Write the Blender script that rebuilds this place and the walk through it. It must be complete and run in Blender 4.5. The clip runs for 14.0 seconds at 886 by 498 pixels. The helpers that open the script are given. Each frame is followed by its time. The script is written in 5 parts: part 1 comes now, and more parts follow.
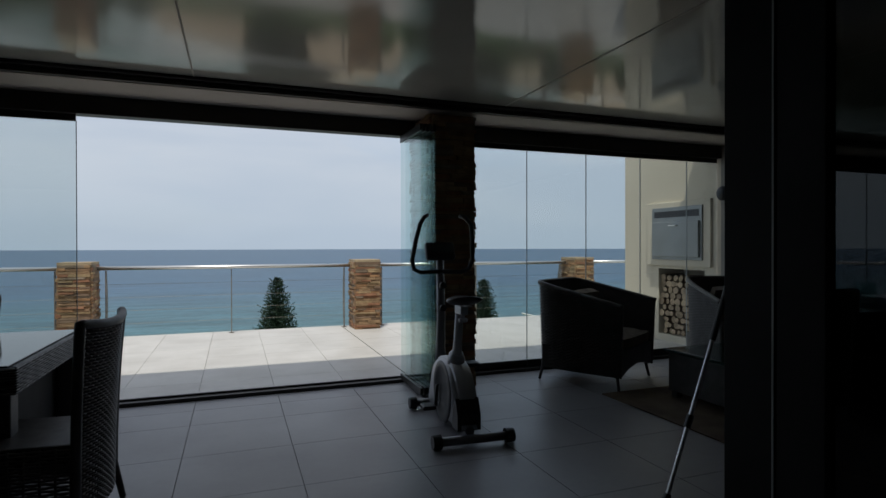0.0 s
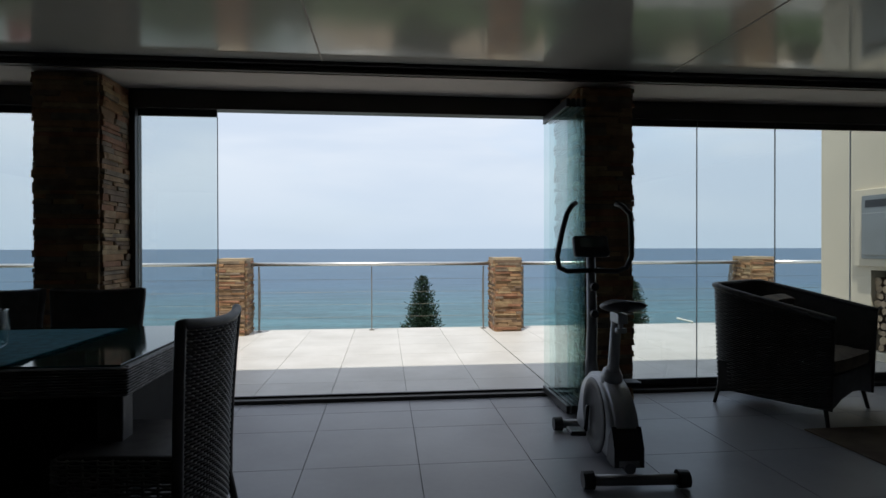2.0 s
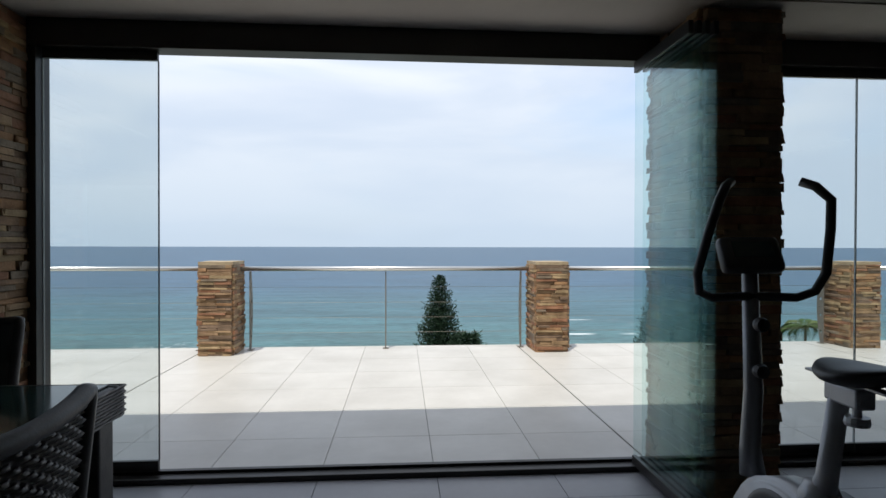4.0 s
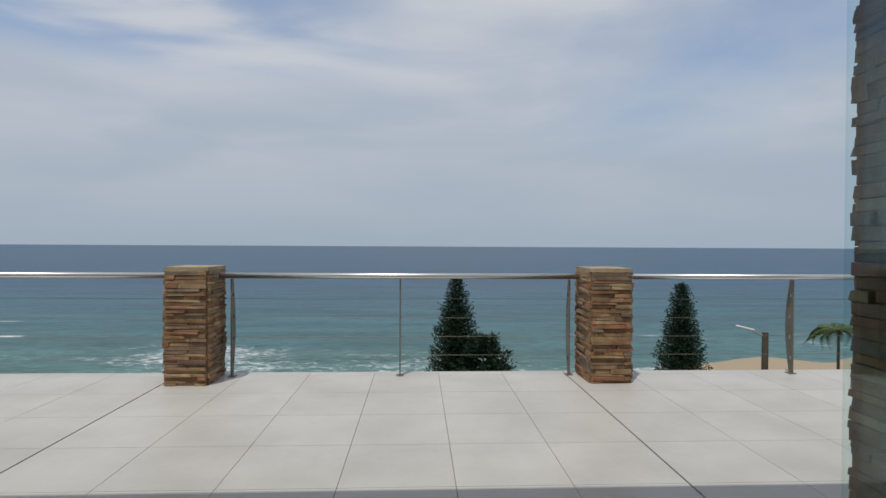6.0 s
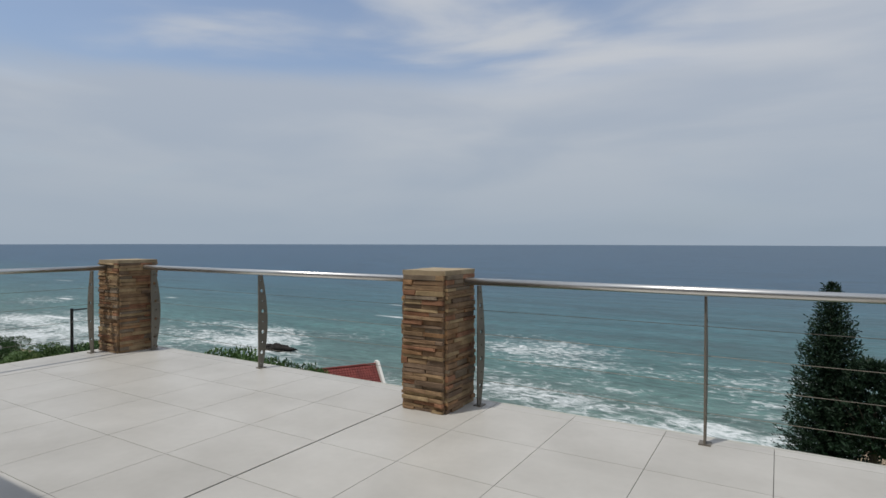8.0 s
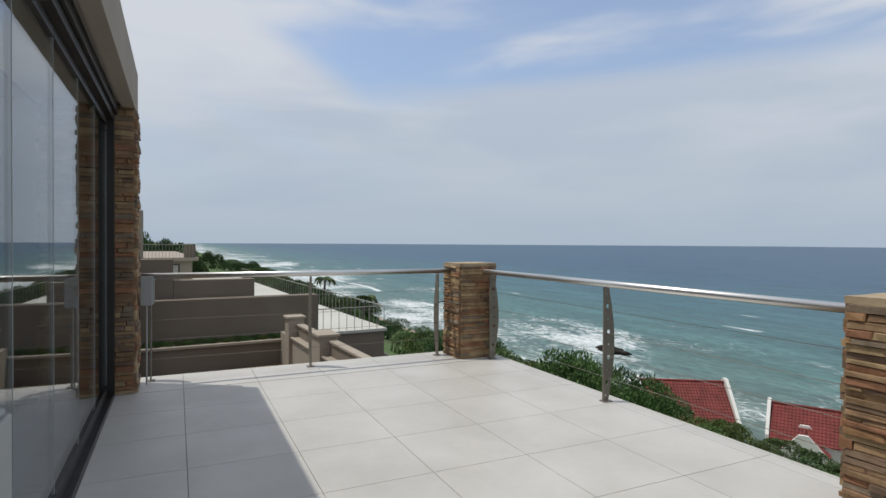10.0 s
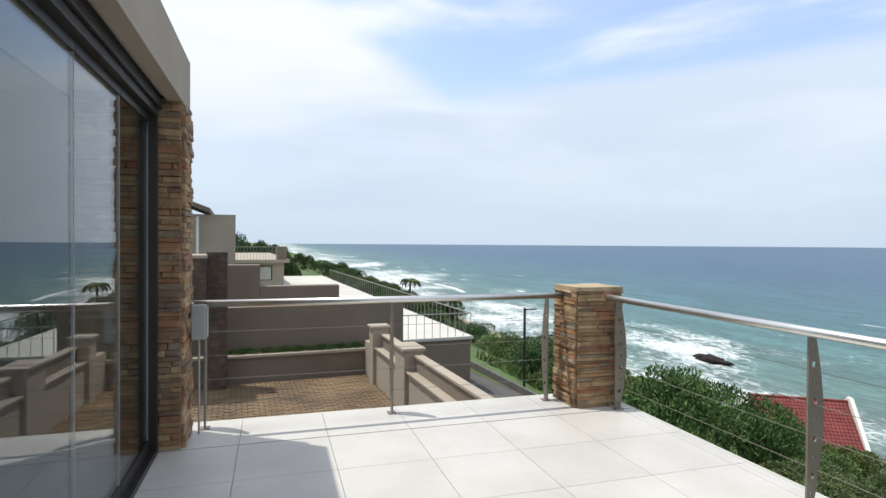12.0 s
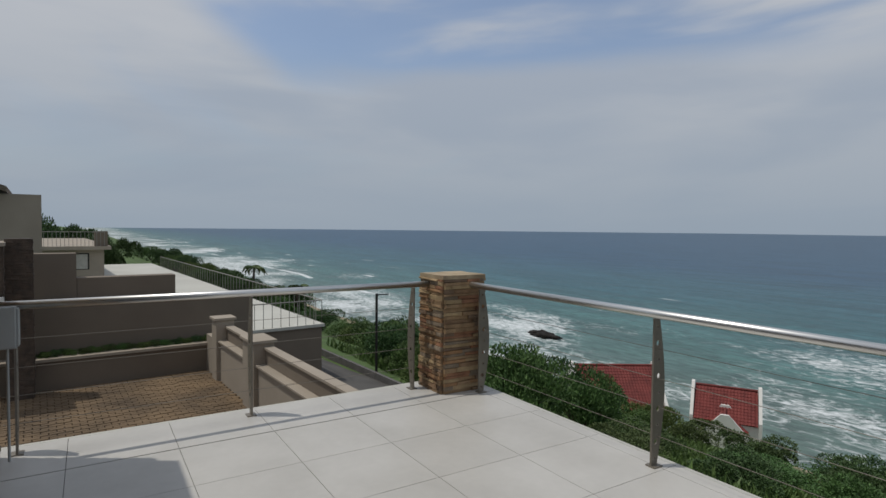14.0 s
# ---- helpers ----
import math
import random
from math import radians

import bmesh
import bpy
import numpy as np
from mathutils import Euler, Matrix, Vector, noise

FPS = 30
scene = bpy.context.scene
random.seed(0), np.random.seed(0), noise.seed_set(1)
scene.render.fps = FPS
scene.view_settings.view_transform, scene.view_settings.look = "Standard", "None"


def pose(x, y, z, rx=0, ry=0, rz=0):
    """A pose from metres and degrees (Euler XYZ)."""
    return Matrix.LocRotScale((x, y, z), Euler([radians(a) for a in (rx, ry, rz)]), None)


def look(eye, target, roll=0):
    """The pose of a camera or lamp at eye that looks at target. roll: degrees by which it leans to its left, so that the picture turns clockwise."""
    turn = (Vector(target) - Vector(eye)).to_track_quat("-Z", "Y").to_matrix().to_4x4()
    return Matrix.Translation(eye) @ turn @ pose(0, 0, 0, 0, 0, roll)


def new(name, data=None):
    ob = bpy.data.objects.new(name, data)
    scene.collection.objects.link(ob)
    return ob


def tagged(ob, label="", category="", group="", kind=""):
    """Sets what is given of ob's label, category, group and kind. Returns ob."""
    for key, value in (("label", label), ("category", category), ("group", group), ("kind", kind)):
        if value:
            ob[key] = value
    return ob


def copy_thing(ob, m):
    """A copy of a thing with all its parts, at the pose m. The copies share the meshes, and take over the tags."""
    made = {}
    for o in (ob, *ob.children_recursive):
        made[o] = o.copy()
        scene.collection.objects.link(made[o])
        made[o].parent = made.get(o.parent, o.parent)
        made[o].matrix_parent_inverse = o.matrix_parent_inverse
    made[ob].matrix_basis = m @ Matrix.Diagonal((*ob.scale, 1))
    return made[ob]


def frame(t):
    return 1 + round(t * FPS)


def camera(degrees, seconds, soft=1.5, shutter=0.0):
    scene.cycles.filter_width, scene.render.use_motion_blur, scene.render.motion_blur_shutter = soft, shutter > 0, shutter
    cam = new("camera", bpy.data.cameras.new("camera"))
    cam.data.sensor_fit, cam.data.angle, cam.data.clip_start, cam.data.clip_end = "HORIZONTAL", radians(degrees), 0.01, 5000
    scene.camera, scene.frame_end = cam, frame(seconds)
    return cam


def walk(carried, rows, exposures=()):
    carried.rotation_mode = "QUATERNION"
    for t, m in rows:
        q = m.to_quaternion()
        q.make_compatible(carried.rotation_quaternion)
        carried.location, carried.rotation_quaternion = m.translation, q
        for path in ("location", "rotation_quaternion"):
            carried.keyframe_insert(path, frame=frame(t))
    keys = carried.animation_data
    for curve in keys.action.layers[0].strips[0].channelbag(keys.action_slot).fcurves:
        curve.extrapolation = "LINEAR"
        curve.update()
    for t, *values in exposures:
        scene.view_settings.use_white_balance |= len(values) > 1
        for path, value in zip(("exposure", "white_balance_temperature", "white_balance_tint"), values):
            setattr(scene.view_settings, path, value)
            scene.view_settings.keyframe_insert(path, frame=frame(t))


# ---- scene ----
cam = camera(76.9, 14.0)
PATH = [
    (0, (0.447, 0.541, 1.261), (1.146, 2.414, 1.251), -0.1),
    (0.5, (0.485, 0.565, 1.248), (1.016, 2.493, 1.238), -0.1),
    (1, (0.514, 0.622, 1.236), (0.871, 2.590, 1.227), -0.1),
    (1.5, (0.554, 0.810, 1.218), (0.805, 2.794, 1.207), -0.0),
    (2, (0.602, 1.070, 1.227), (0.807, 3.060, 1.216), -0.1),
    (2.5, (0.634, 1.380, 1.226), (0.813, 3.372, 1.214), 0.1),
    (3, (0.611, 1.746, 1.232), (0.772, 3.739, 1.219), 0.1),
    (5.5, (0.586, 3.557, 1.294), (0.701, 5.554, 1.272), 0.3),
    (6, (0.568, 3.873, 1.279), (0.658, 5.871, 1.26), 0.3),
    (6.5, (0.536, 4.223, 1.28), (0.561, 6.223, 1.258), 0.4),
    (7, (0.58, 4.589, 1.281), (0.331, 6.573, 1.258), 0.2),
    (7.5, (0.518, 4.891, 1.261), (-0.058, 6.806, 1.237), 0.2),
    (8, (0.789, 5.425, 1.274), (-0.242, 7.138, 1.248), 0.1),
    (8.5, (0.619, 5.651, 1.265), (-0.659, 7.190, 1.238), 0.2),
    (9, (0.466, 5.899, 1.269), (-1.122, 7.116, 1.242), 0.1),
    (9.2, (0.359, 5.954, 1.26), (-1.288, 7.088, 1.233), 0.2),
    (11.5, (-1.065, 6.338, 1.43), (-2.978, 6.920, 1.405), 0.3),
    (12, (-1.297, 6.398, 1.45), (-3.21, 6.980, 1.424), 0.4),
    (12.5, (-1.426, 6.428, 1.477), (-3.334, 7.026, 1.449), 0.4),
    (13, (-1.462, 6.438, 1.478), (-3.339, 7.127, 1.442), 0.5),
    (13.5, (-1.459, 6.404, 1.481), (-3.267, 7.257, 1.424), 0.5),
    (14, (-1.474, 6.302, 1.482), (-3.161, 7.374, 1.406), 0.6),
]
EXPOSURES = [(0.0, 0.34), (0.5, 0.30), (1.0, 0.44), (1.5, 0.6), (2.0, 0.76), (3.0, 1.0), (3.2, 1.0), (5.3, 0.22), (5.5, 0.16), (6.0, 0.02), (6.5, -0.1), (8.0, -0.05), (8.5, -0.14), (9.0, -0.16), (9.2, -0.12), (11.3, 0.74), (12.0, 0.82), (12.5, 0.5), (13.0, 0.14), (13.5, -0.06), (14.0, -0.24)]
walk(cam, [(t, look(eye, target, roll)) for t, eye, target, roll in PATH], EXPOSURES)

# ---- world, sun ----
SUN_TO = Vector((-0.566, -0.94, 2.70)).normalized()
world = bpy.data.worlds.new("sky")
scene.world = world
scene.cycles.transparent_max_bounces = 32
world.use_nodes = True
wn, wl = world.node_tree.nodes, world.node_tree.links
wn.clear()
w_out = wn.new("ShaderNodeOutputWorld")
w_bg = wn.new("ShaderNodeBackground")
w_sky = wn.new("ShaderNodeTexSky")
w_sky.sky_type = "NISHITA"
w_sky.sun_disc = False
w_sky.sun_elevation = math.asin(SUN_TO.z)
w_sky.sun_rotation = math.atan2(SUN_TO.x, SUN_TO.y)
w_sky.air_density, w_sky.dust_density, w_sky.ozone_density = 1.0, 2.0, 1.0
w_tc = wn.new("ShaderNodeTexCoord")
w_sep = wn.new("ShaderNodeSeparateXYZ")
wl.new(w_tc.outputs["Generated"], w_sep.inputs[0])
w_map = wn.new("ShaderNodeMapping")
w_map.inputs["Scale"].default_value = (1.0, 1.0, 2.6)
w_map.inputs["Location"].default_value = (0.35, 0.2, 0.1)
wl.new(w_tc.outputs["Generated"], w_map.inputs[0])
w_noise = wn.new("ShaderNodeTexNoise")
w_noise.inputs["Scale"].default_value = 1.7
w_noise.inputs["Detail"].default_value = 7.0
w_noise.inputs["Roughness"].default_value = 0.5
w_noise.inputs["Distortion"].default_value = 0.5
wl.new(w_map.outputs[0], w_noise.inputs["Vector"])
w_ramp = wn.new("ShaderNodeValToRGB")
w_ramp.color_ramp.elements[0].position = 0.12
w_ramp.color_ramp.elements[1].position = 0.46
wl.new(w_noise.outputs["Fac"], w_ramp.inputs[0])
w_mix = wn.new("ShaderNodeMixRGB")
w_mix.inputs[2].default_value = (4.85, 5.15, 5.75, 1)


def wmath(op, a, b=None, c=None):
    q = wn.new("ShaderNodeMath")
    q.operation = op
    for k, v in enumerate((a, b, c)):
        if v is None:
            continue
        if isinstance(v, (int, float)):
            q.inputs[k].default_value = v
        else:
            wl.new(v, q.inputs[k])
    return q.outputs[0]


def wstep(src, a, b):
    r = wn.new("ShaderNodeMapRange")
    r.interpolation_type = "SMOOTHSTEP"
    r.inputs["From Min"].default_value, r.inputs["From Max"].default_value = a, b
    wl.new(src, r.inputs[0])
    return r.outputs[0]


# a long blue gap in the cloud sheet over the sea, with torn edges
w_az = wmath("ARCTAN2", w_sep.outputs[0], w_sep.outputs[1])
w_el = wmath("ARCSINE", w_sep.outputs[2])
w_fine = wn.new("ShaderNodeTexNoise")
w_fine.inputs["Scale"].default_value, w_fine.inputs["Detail"].default_value, w_fine.inputs["Roughness"].default_value, w_fine.inputs["Distortion"].default_value = 2.5, 7.0, 0.47, 0.35
w_map2 = wn.new("ShaderNodeMapping")
w_map2.inputs["Scale"].default_value = (0.8, 0.8, 3.6)
w_map2.inputs["Rotation"].default_value = (0.12, 0.1, 0.0)
wl.new(w_tc.outputs["Generated"], w_map2.inputs[0])
wl.new(w_map2.outputs[0], w_fine.inputs["Vector"])
w_tear = wmath("MULTIPLY_ADD", w_fine.outputs["Fac"], 0.17, -0.085)
w_low = wmath("SUBTRACT", w_el, wmath("MULTIPLY_ADD", w_az, 0.05, 0.285))
w_gap = wstep(wmath("ADD", w_low, w_tear), -0.012, 0.05)
w_gap = wmath("MULTIPLY", w_gap, wmath("SUBTRACT", 1.0, wstep(w_el, 0.40, 0.62)))
w_edge = wmath("MULTIPLY_ADD", w_tear, 1.5, wmath("MULTIPLY_ADD", w_el, 1.3, w_az))
w_gap = wmath("MULTIPLY", w_gap, wstep(w_edge, -1.00, -0.92))
w_gap = wmath("MULTIPLY", w_gap, wmath("SUBTRACT", 1.0, wstep(w_az, -0.38, 0.10)))
w_gap = wmath("MULTIPLY", w_gap, wstep(w_fine.outputs["Fac"], 0.70, 0.46))
# light and dark streaks in the cloud sheet
w_tone = wn.new("ShaderNodeMixRGB")
w_tone.inputs[1].default_value = (4.15, 4.70, 5.60, 1)
w_tone.inputs[2].default_value = (5.45, 5.75, 6.25, 1)
wl.new(wstep(w_fine.outputs["Fac"], 0.36, 0.66), w_tone.inputs[0])
wl.new(w_tone.outputs[0], w_mix.inputs[2])
w_cloud = wmath("MULTIPLY", w_ramp.outputs[0], wmath("SUBTRACT", 1.0, wmath("MULTIPLY", w_gap, 0.74)))
wl.new(w_cloud, w_mix.inputs[0])
w_deep = wn.new("ShaderNodeMixRGB")
w_deep.blend_type = "MULTIPLY"
w_deep.inputs[0].default_value = 1.0
w_deep.inputs[2].default_value = (1.22, 1.30, 1.38, 1)
wl.new(w_sky.outputs[0], w_deep.inputs[1])
wl.new(w_deep.outputs[0], w_mix.inputs[1])
w_haze = wn.new("ShaderNodeMapRange")
w_haze.inputs["From Min"].default_value = 0.0
w_haze.inputs["From Max"].default_value = 0.30
w_haze.inputs["To Min"].default_value = 0.9
w_haze.inputs["To Max"].default_value = 0.0
wl.new(w_sep.outputs[2], w_haze.inputs[0])
w_mix2 = wn.new("ShaderNodeMixRGB")
w_mix2.inputs[2].default_value = (3.4, 4.1, 4.9, 1)
wl.new(w_haze.outputs[0], w_mix2.inputs[0])
wl.new(w_mix.outputs[0], w_mix2.inputs[1])
wl.new(w_mix2.outputs[0], w_bg.inputs[0])
w_bg.inputs[1].default_value = 0.1
wl.new(w_bg.outputs[0], w_out.inputs[0])

sun = new("sun", bpy.data.lights.new("sun", "SUN"))
sun.data.energy, sun.data.angle, sun.data.color = 2.35, radians(0.6), (1.0, 0.96, 0.88)
sun.matrix_world = look(SUN_TO * 60, (0, 0, 0))


# ---- materials ----
def mat(name, col, rough=0.6, metal=0.0, col2=None, scale=3.0, fine=40.0, bump=0.15, spread=0.12, rnd=0.0, spec=0.5, dist=0.004):
    """A surface with stains at a large scale, grain at a fine one, relief, and a shade of its own for each piece."""
    m = bpy.data.materials.new(name)
    m.use_nodes = True
    n, l = m.node_tree.nodes, m.node_tree.links
    b = n["Principled BSDF"]
    tc = n.new("ShaderNodeTexCoord")
    big, small = n.new("ShaderNodeTexNoise"), n.new("ShaderNodeTexNoise")
    big.inputs["Scale"].default_value, big.inputs["Detail"].default_value = scale, 4
    small.inputs["Scale"].default_value, small.inputs["Detail"].default_value = fine, 5
    geo = n.new("ShaderNodeNewGeometry")
    l.new(geo.outputs["Position"], big.inputs["Vector"])
    l.new(geo.outputs["Position"], small.inputs["Vector"])
    mix = n.new("ShaderNodeMixRGB")
    mix.inputs[1].default_value = (*col, 1)
    mix.inputs[2].default_value = (*(col2 or [c * (1 - spread * 2) for c in col]), 1)
    rr = n.new("ShaderNodeMapRange")
    rr.inputs["From Min"].default_value, rr.inputs["From Max"].default_value = 0.35, 0.68
    l.new(big.outputs["Fac"], rr.inputs[0])
    l.new(rr.outputs[0], mix.inputs[0])
    hs = n.new("ShaderNodeHueSaturation")
    vr = n.new("ShaderNodeMapRange")
    vr.inputs["To Min"].default_value, vr.inputs["To Max"].default_value = 1 - spread, 1 + spread
    l.new(small.outputs["Fac"], vr.inputs[0])
    val = vr.outputs[0]
    if rnd:
        info = n.new("ShaderNodeObjectInfo")
        r2 = n.new("ShaderNodeMapRange")
        r2.inputs["To Min"].default_value, r2.inputs["To Max"].default_value = 1 - rnd, 1 + rnd
        l.new(info.outputs["Random"], r2.inputs[0])
        mul = n.new("ShaderNodeMath")
        mul.operation = "MULTIPLY"
        l.new(r2.outputs[0], mul.inputs[0])
        l.new(val, mul.inputs[1])
        val = mul.outputs[0]
    l.new(val, hs.inputs["Value"])
    l.new(mix.outputs[0], hs.inputs["Color"])
    l.new(hs.outputs[0], b.inputs["Base Color"])
    rg = n.new("ShaderNodeMapRange")
    rg.inputs["To Min"].default_value, rg.inputs["To Max"].default_value = max(0.02, rough - 0.1), min(1, rough + 0.1)
    l.new(big.outputs["Fac"], rg.inputs[0])
    l.new(rg.outputs[0], b.inputs["Roughness"])
    b.inputs["Metallic"].default_value = metal
    b.inputs["Specular IOR Level"].default_value = spec
    if bump:
        bp = n.new("ShaderNodeBump")
        bp.inputs["Strength"].default_value, bp.inputs["Distance"].default_value = bump, dist
        l.new(small.outputs["Fac"], bp.inputs["Height"])
        l.new(bp.outputs[0], b.inputs["Normal"])
    return m


def stone_mat(name):
    """Ledge stone: each piece its own brown, rust, ochre or grey."""
    m = mat(name, (0.3, 0.2, 0.12), 0.8, fine=60, scale=9, bump=0.6, spread=0.25, dist=0.006)
    n, l = m.node_tree.nodes, m.node_tree.links
    info = n.new("ShaderNodeObjectInfo")
    geo = n.new("ShaderNodeNewGeometry")
    add = n.new("ShaderNodeMath")
    l.new(info.outputs["Random"], add.inputs[0])
    l.new(geo.outputs["Random Per Island"], add.inputs[1])
    fr = n.new("ShaderNodeMath")
    fr.operation = "FRACT"
    l.new(add.outputs[0], fr.inputs[0])
    ramp = n.new("ShaderNodeValToRGB")
    cr = ramp.color_ramp
    cr.interpolation = "CONSTANT"
    cols = [(0.27, 0.165, 0.09), (0.33, 0.215, 0.115), (0.21, 0.14, 0.09), (0.31, 0.15, 0.08), (0.40, 0.285, 0.155), (0.23, 0.175, 0.12), (0.29, 0.185, 0.10), (0.34, 0.19, 0.09)]
    cr.elements[0].color = (*cols[0], 1)
    cr.elements[1].position, cr.elements[1].color = 0.125, (*cols[1], 1)
    for k in range(2, 8):
        e = cr.elements.new(k / 8)
        e.color = (*cols[k], 1)
    l.new(fr.outputs[0], ramp.inputs[0])
    mixes = [x for x in n if x.bl_idname == "ShaderNodeMixRGB"]
    l.new(ramp.outputs[0], mixes[0].inputs[1])
    dark = n.new("ShaderNodeMixRGB")
    dark.blend_type = "MULTIPLY"
    dark.inputs[0].default_value = 1
    dark.inputs[2].default_value = (0.6, 0.58, 0.56, 1)
    l.new(ramp.outputs[0], dark.inputs[1])
    l.new(dark.outputs[0], mixes[0].inputs[2])
    return m


def glass_mat(name, tint, base=0.05):
    """A thin pane: clear but for its tint, with a mirror gloss that grows towards grazing sight."""
    m = bpy.data.materials.new(name)
    m.use_nodes = True
    n, l = m.node_tree.nodes, m.node_tree.links
    n.clear()
    out = n.new("ShaderNodeOutputMaterial")
    tr, gl, mx, lw = n.new("ShaderNodeBsdfTransparent"), n.new("ShaderNodeBsdfGlossy"), n.new("ShaderNodeMixShader"), n.new("ShaderNodeLayerWeight")
    tr.inputs[0].default_value = (*tint, 1)
    gl.inputs["Roughness"].default_value = 0.0
    lw.inputs[0].default_value = 0.5
    pw, ma = n.new("ShaderNodeMath"), n.new("ShaderNodeMath")
    pw.operation, ma.operation = "POWER", "MULTIPLY_ADD"
    pw.inputs[1].default_value = 5.0
    ma.inputs[1].default_value, ma.inputs[2].default_value = 1 - base, base
    l.new(lw.outputs["Facing"], pw.inputs[0])
    l.new(pw.outputs[0], ma.inputs[0])
    l.new(ma.outputs[0], mx.inputs[0])
    l.new(tr.outputs[0], mx.inputs[1])
    l.new(gl.outputs[0], mx.inputs[2])
    l.new(mx.outputs[0], out.inputs[0])
    return m


M_TILE_IN = mat("floor_tile", (0.30, 0.30, 0.32), 0.38, fine=25, scale=1.4, bump=0.05, spread=0.06, rnd=0.03)
M_TILE_OUT = mat("terrace_tile", (0.50, 0.48, 0.445), 0.45, col2=(0.43, 0.412, 0.38), fine=18, scale=1.8, bump=0.05, spread=0.05, rnd=0.035)
M_GROUT = mat("grout", (0.12, 0.115, 0.11), 0.9, fine=90)
M_STONE = stone_mat("ledge_stone")
# brown stone with the shade on the neighbour's balcony put into its colour
M_STONE_SHADED = mat("shaded_brown_stone", (0.105, 0.075, 0.055), 0.85, col2=(0.06, 0.045, 0.035), fine=50, scale=5, bump=0.5, spread=0.3)
M_MORTAR = mat("dark_backing", (0.06, 0.05, 0.045), 0.95)
M_CAP = mat("sandstone_cap", (0.42, 0.33, 0.21), 0.8, col2=(0.28, 0.21, 0.13), scale=8, fine=50, bump=0.5)
M_STEEL = mat("brushed_steel", (0.74, 0.73, 0.71), 0.36, 1.0, fine=120, spread=0.05, bump=0.03)
M_POST = mat("grey_steel_plate", (0.22, 0.195, 0.16), 0.5, 0.35, fine=60, spread=0.12)
M_FRAME = mat("dark_aluminium", (0.035, 0.032, 0.03), 0.4, 0.4, fine=80, spread=0.1)
M_PLASTER = mat("plaster_cream", (0.62, 0.56, 0.44), 0.85, fine=60, scale=1.2, bump=0.15, spread=0.05)
M_PLASTER_T = mat("plaster_taupe", (0.34, 0.29, 0.232), 0.85, fine=50, scale=0.9, bump=0.15, spread=0.06)
M_PLASTER_D = mat("plaster_brown_grey", (0.185, 0.150, 0.115), 0.88, fine=40, scale=0.6, bump=0.15, spread=0.08)
M_PLASTER_W = mat("plaster_white", (0.74, 0.72, 0.68), 0.85, fine=40, scale=0.8, bump=0.1, spread=0.05)
M_ROOM = mat("room_paint", (0.33, 0.31, 0.28), 0.9, fine=40, scale=0.8, bump=0.05, spread=0.04)
M_CEIL = mat("gloss_ceiling", (0.42, 0.41, 0.38), 0.06, fine=6, scale=0.7, bump=0.03, spread=0.03, spec=0.8, dist=0.01)
M_BULK = mat("bulkhead_paint", (0.5, 0.46, 0.42), 0.8, fine=50, bump=0.05, spread=0.04)
M_GLASS = glass_mat("clear_glass", (0.945, 0.975, 0.975), 0.085)
M_GLASS_ST = glass_mat("stacked_glass", (0.90, 0.965, 0.96), 0.04)
M_GLASS_DK = glass_mat("dark_glass", (0.10, 0.105, 0.105))



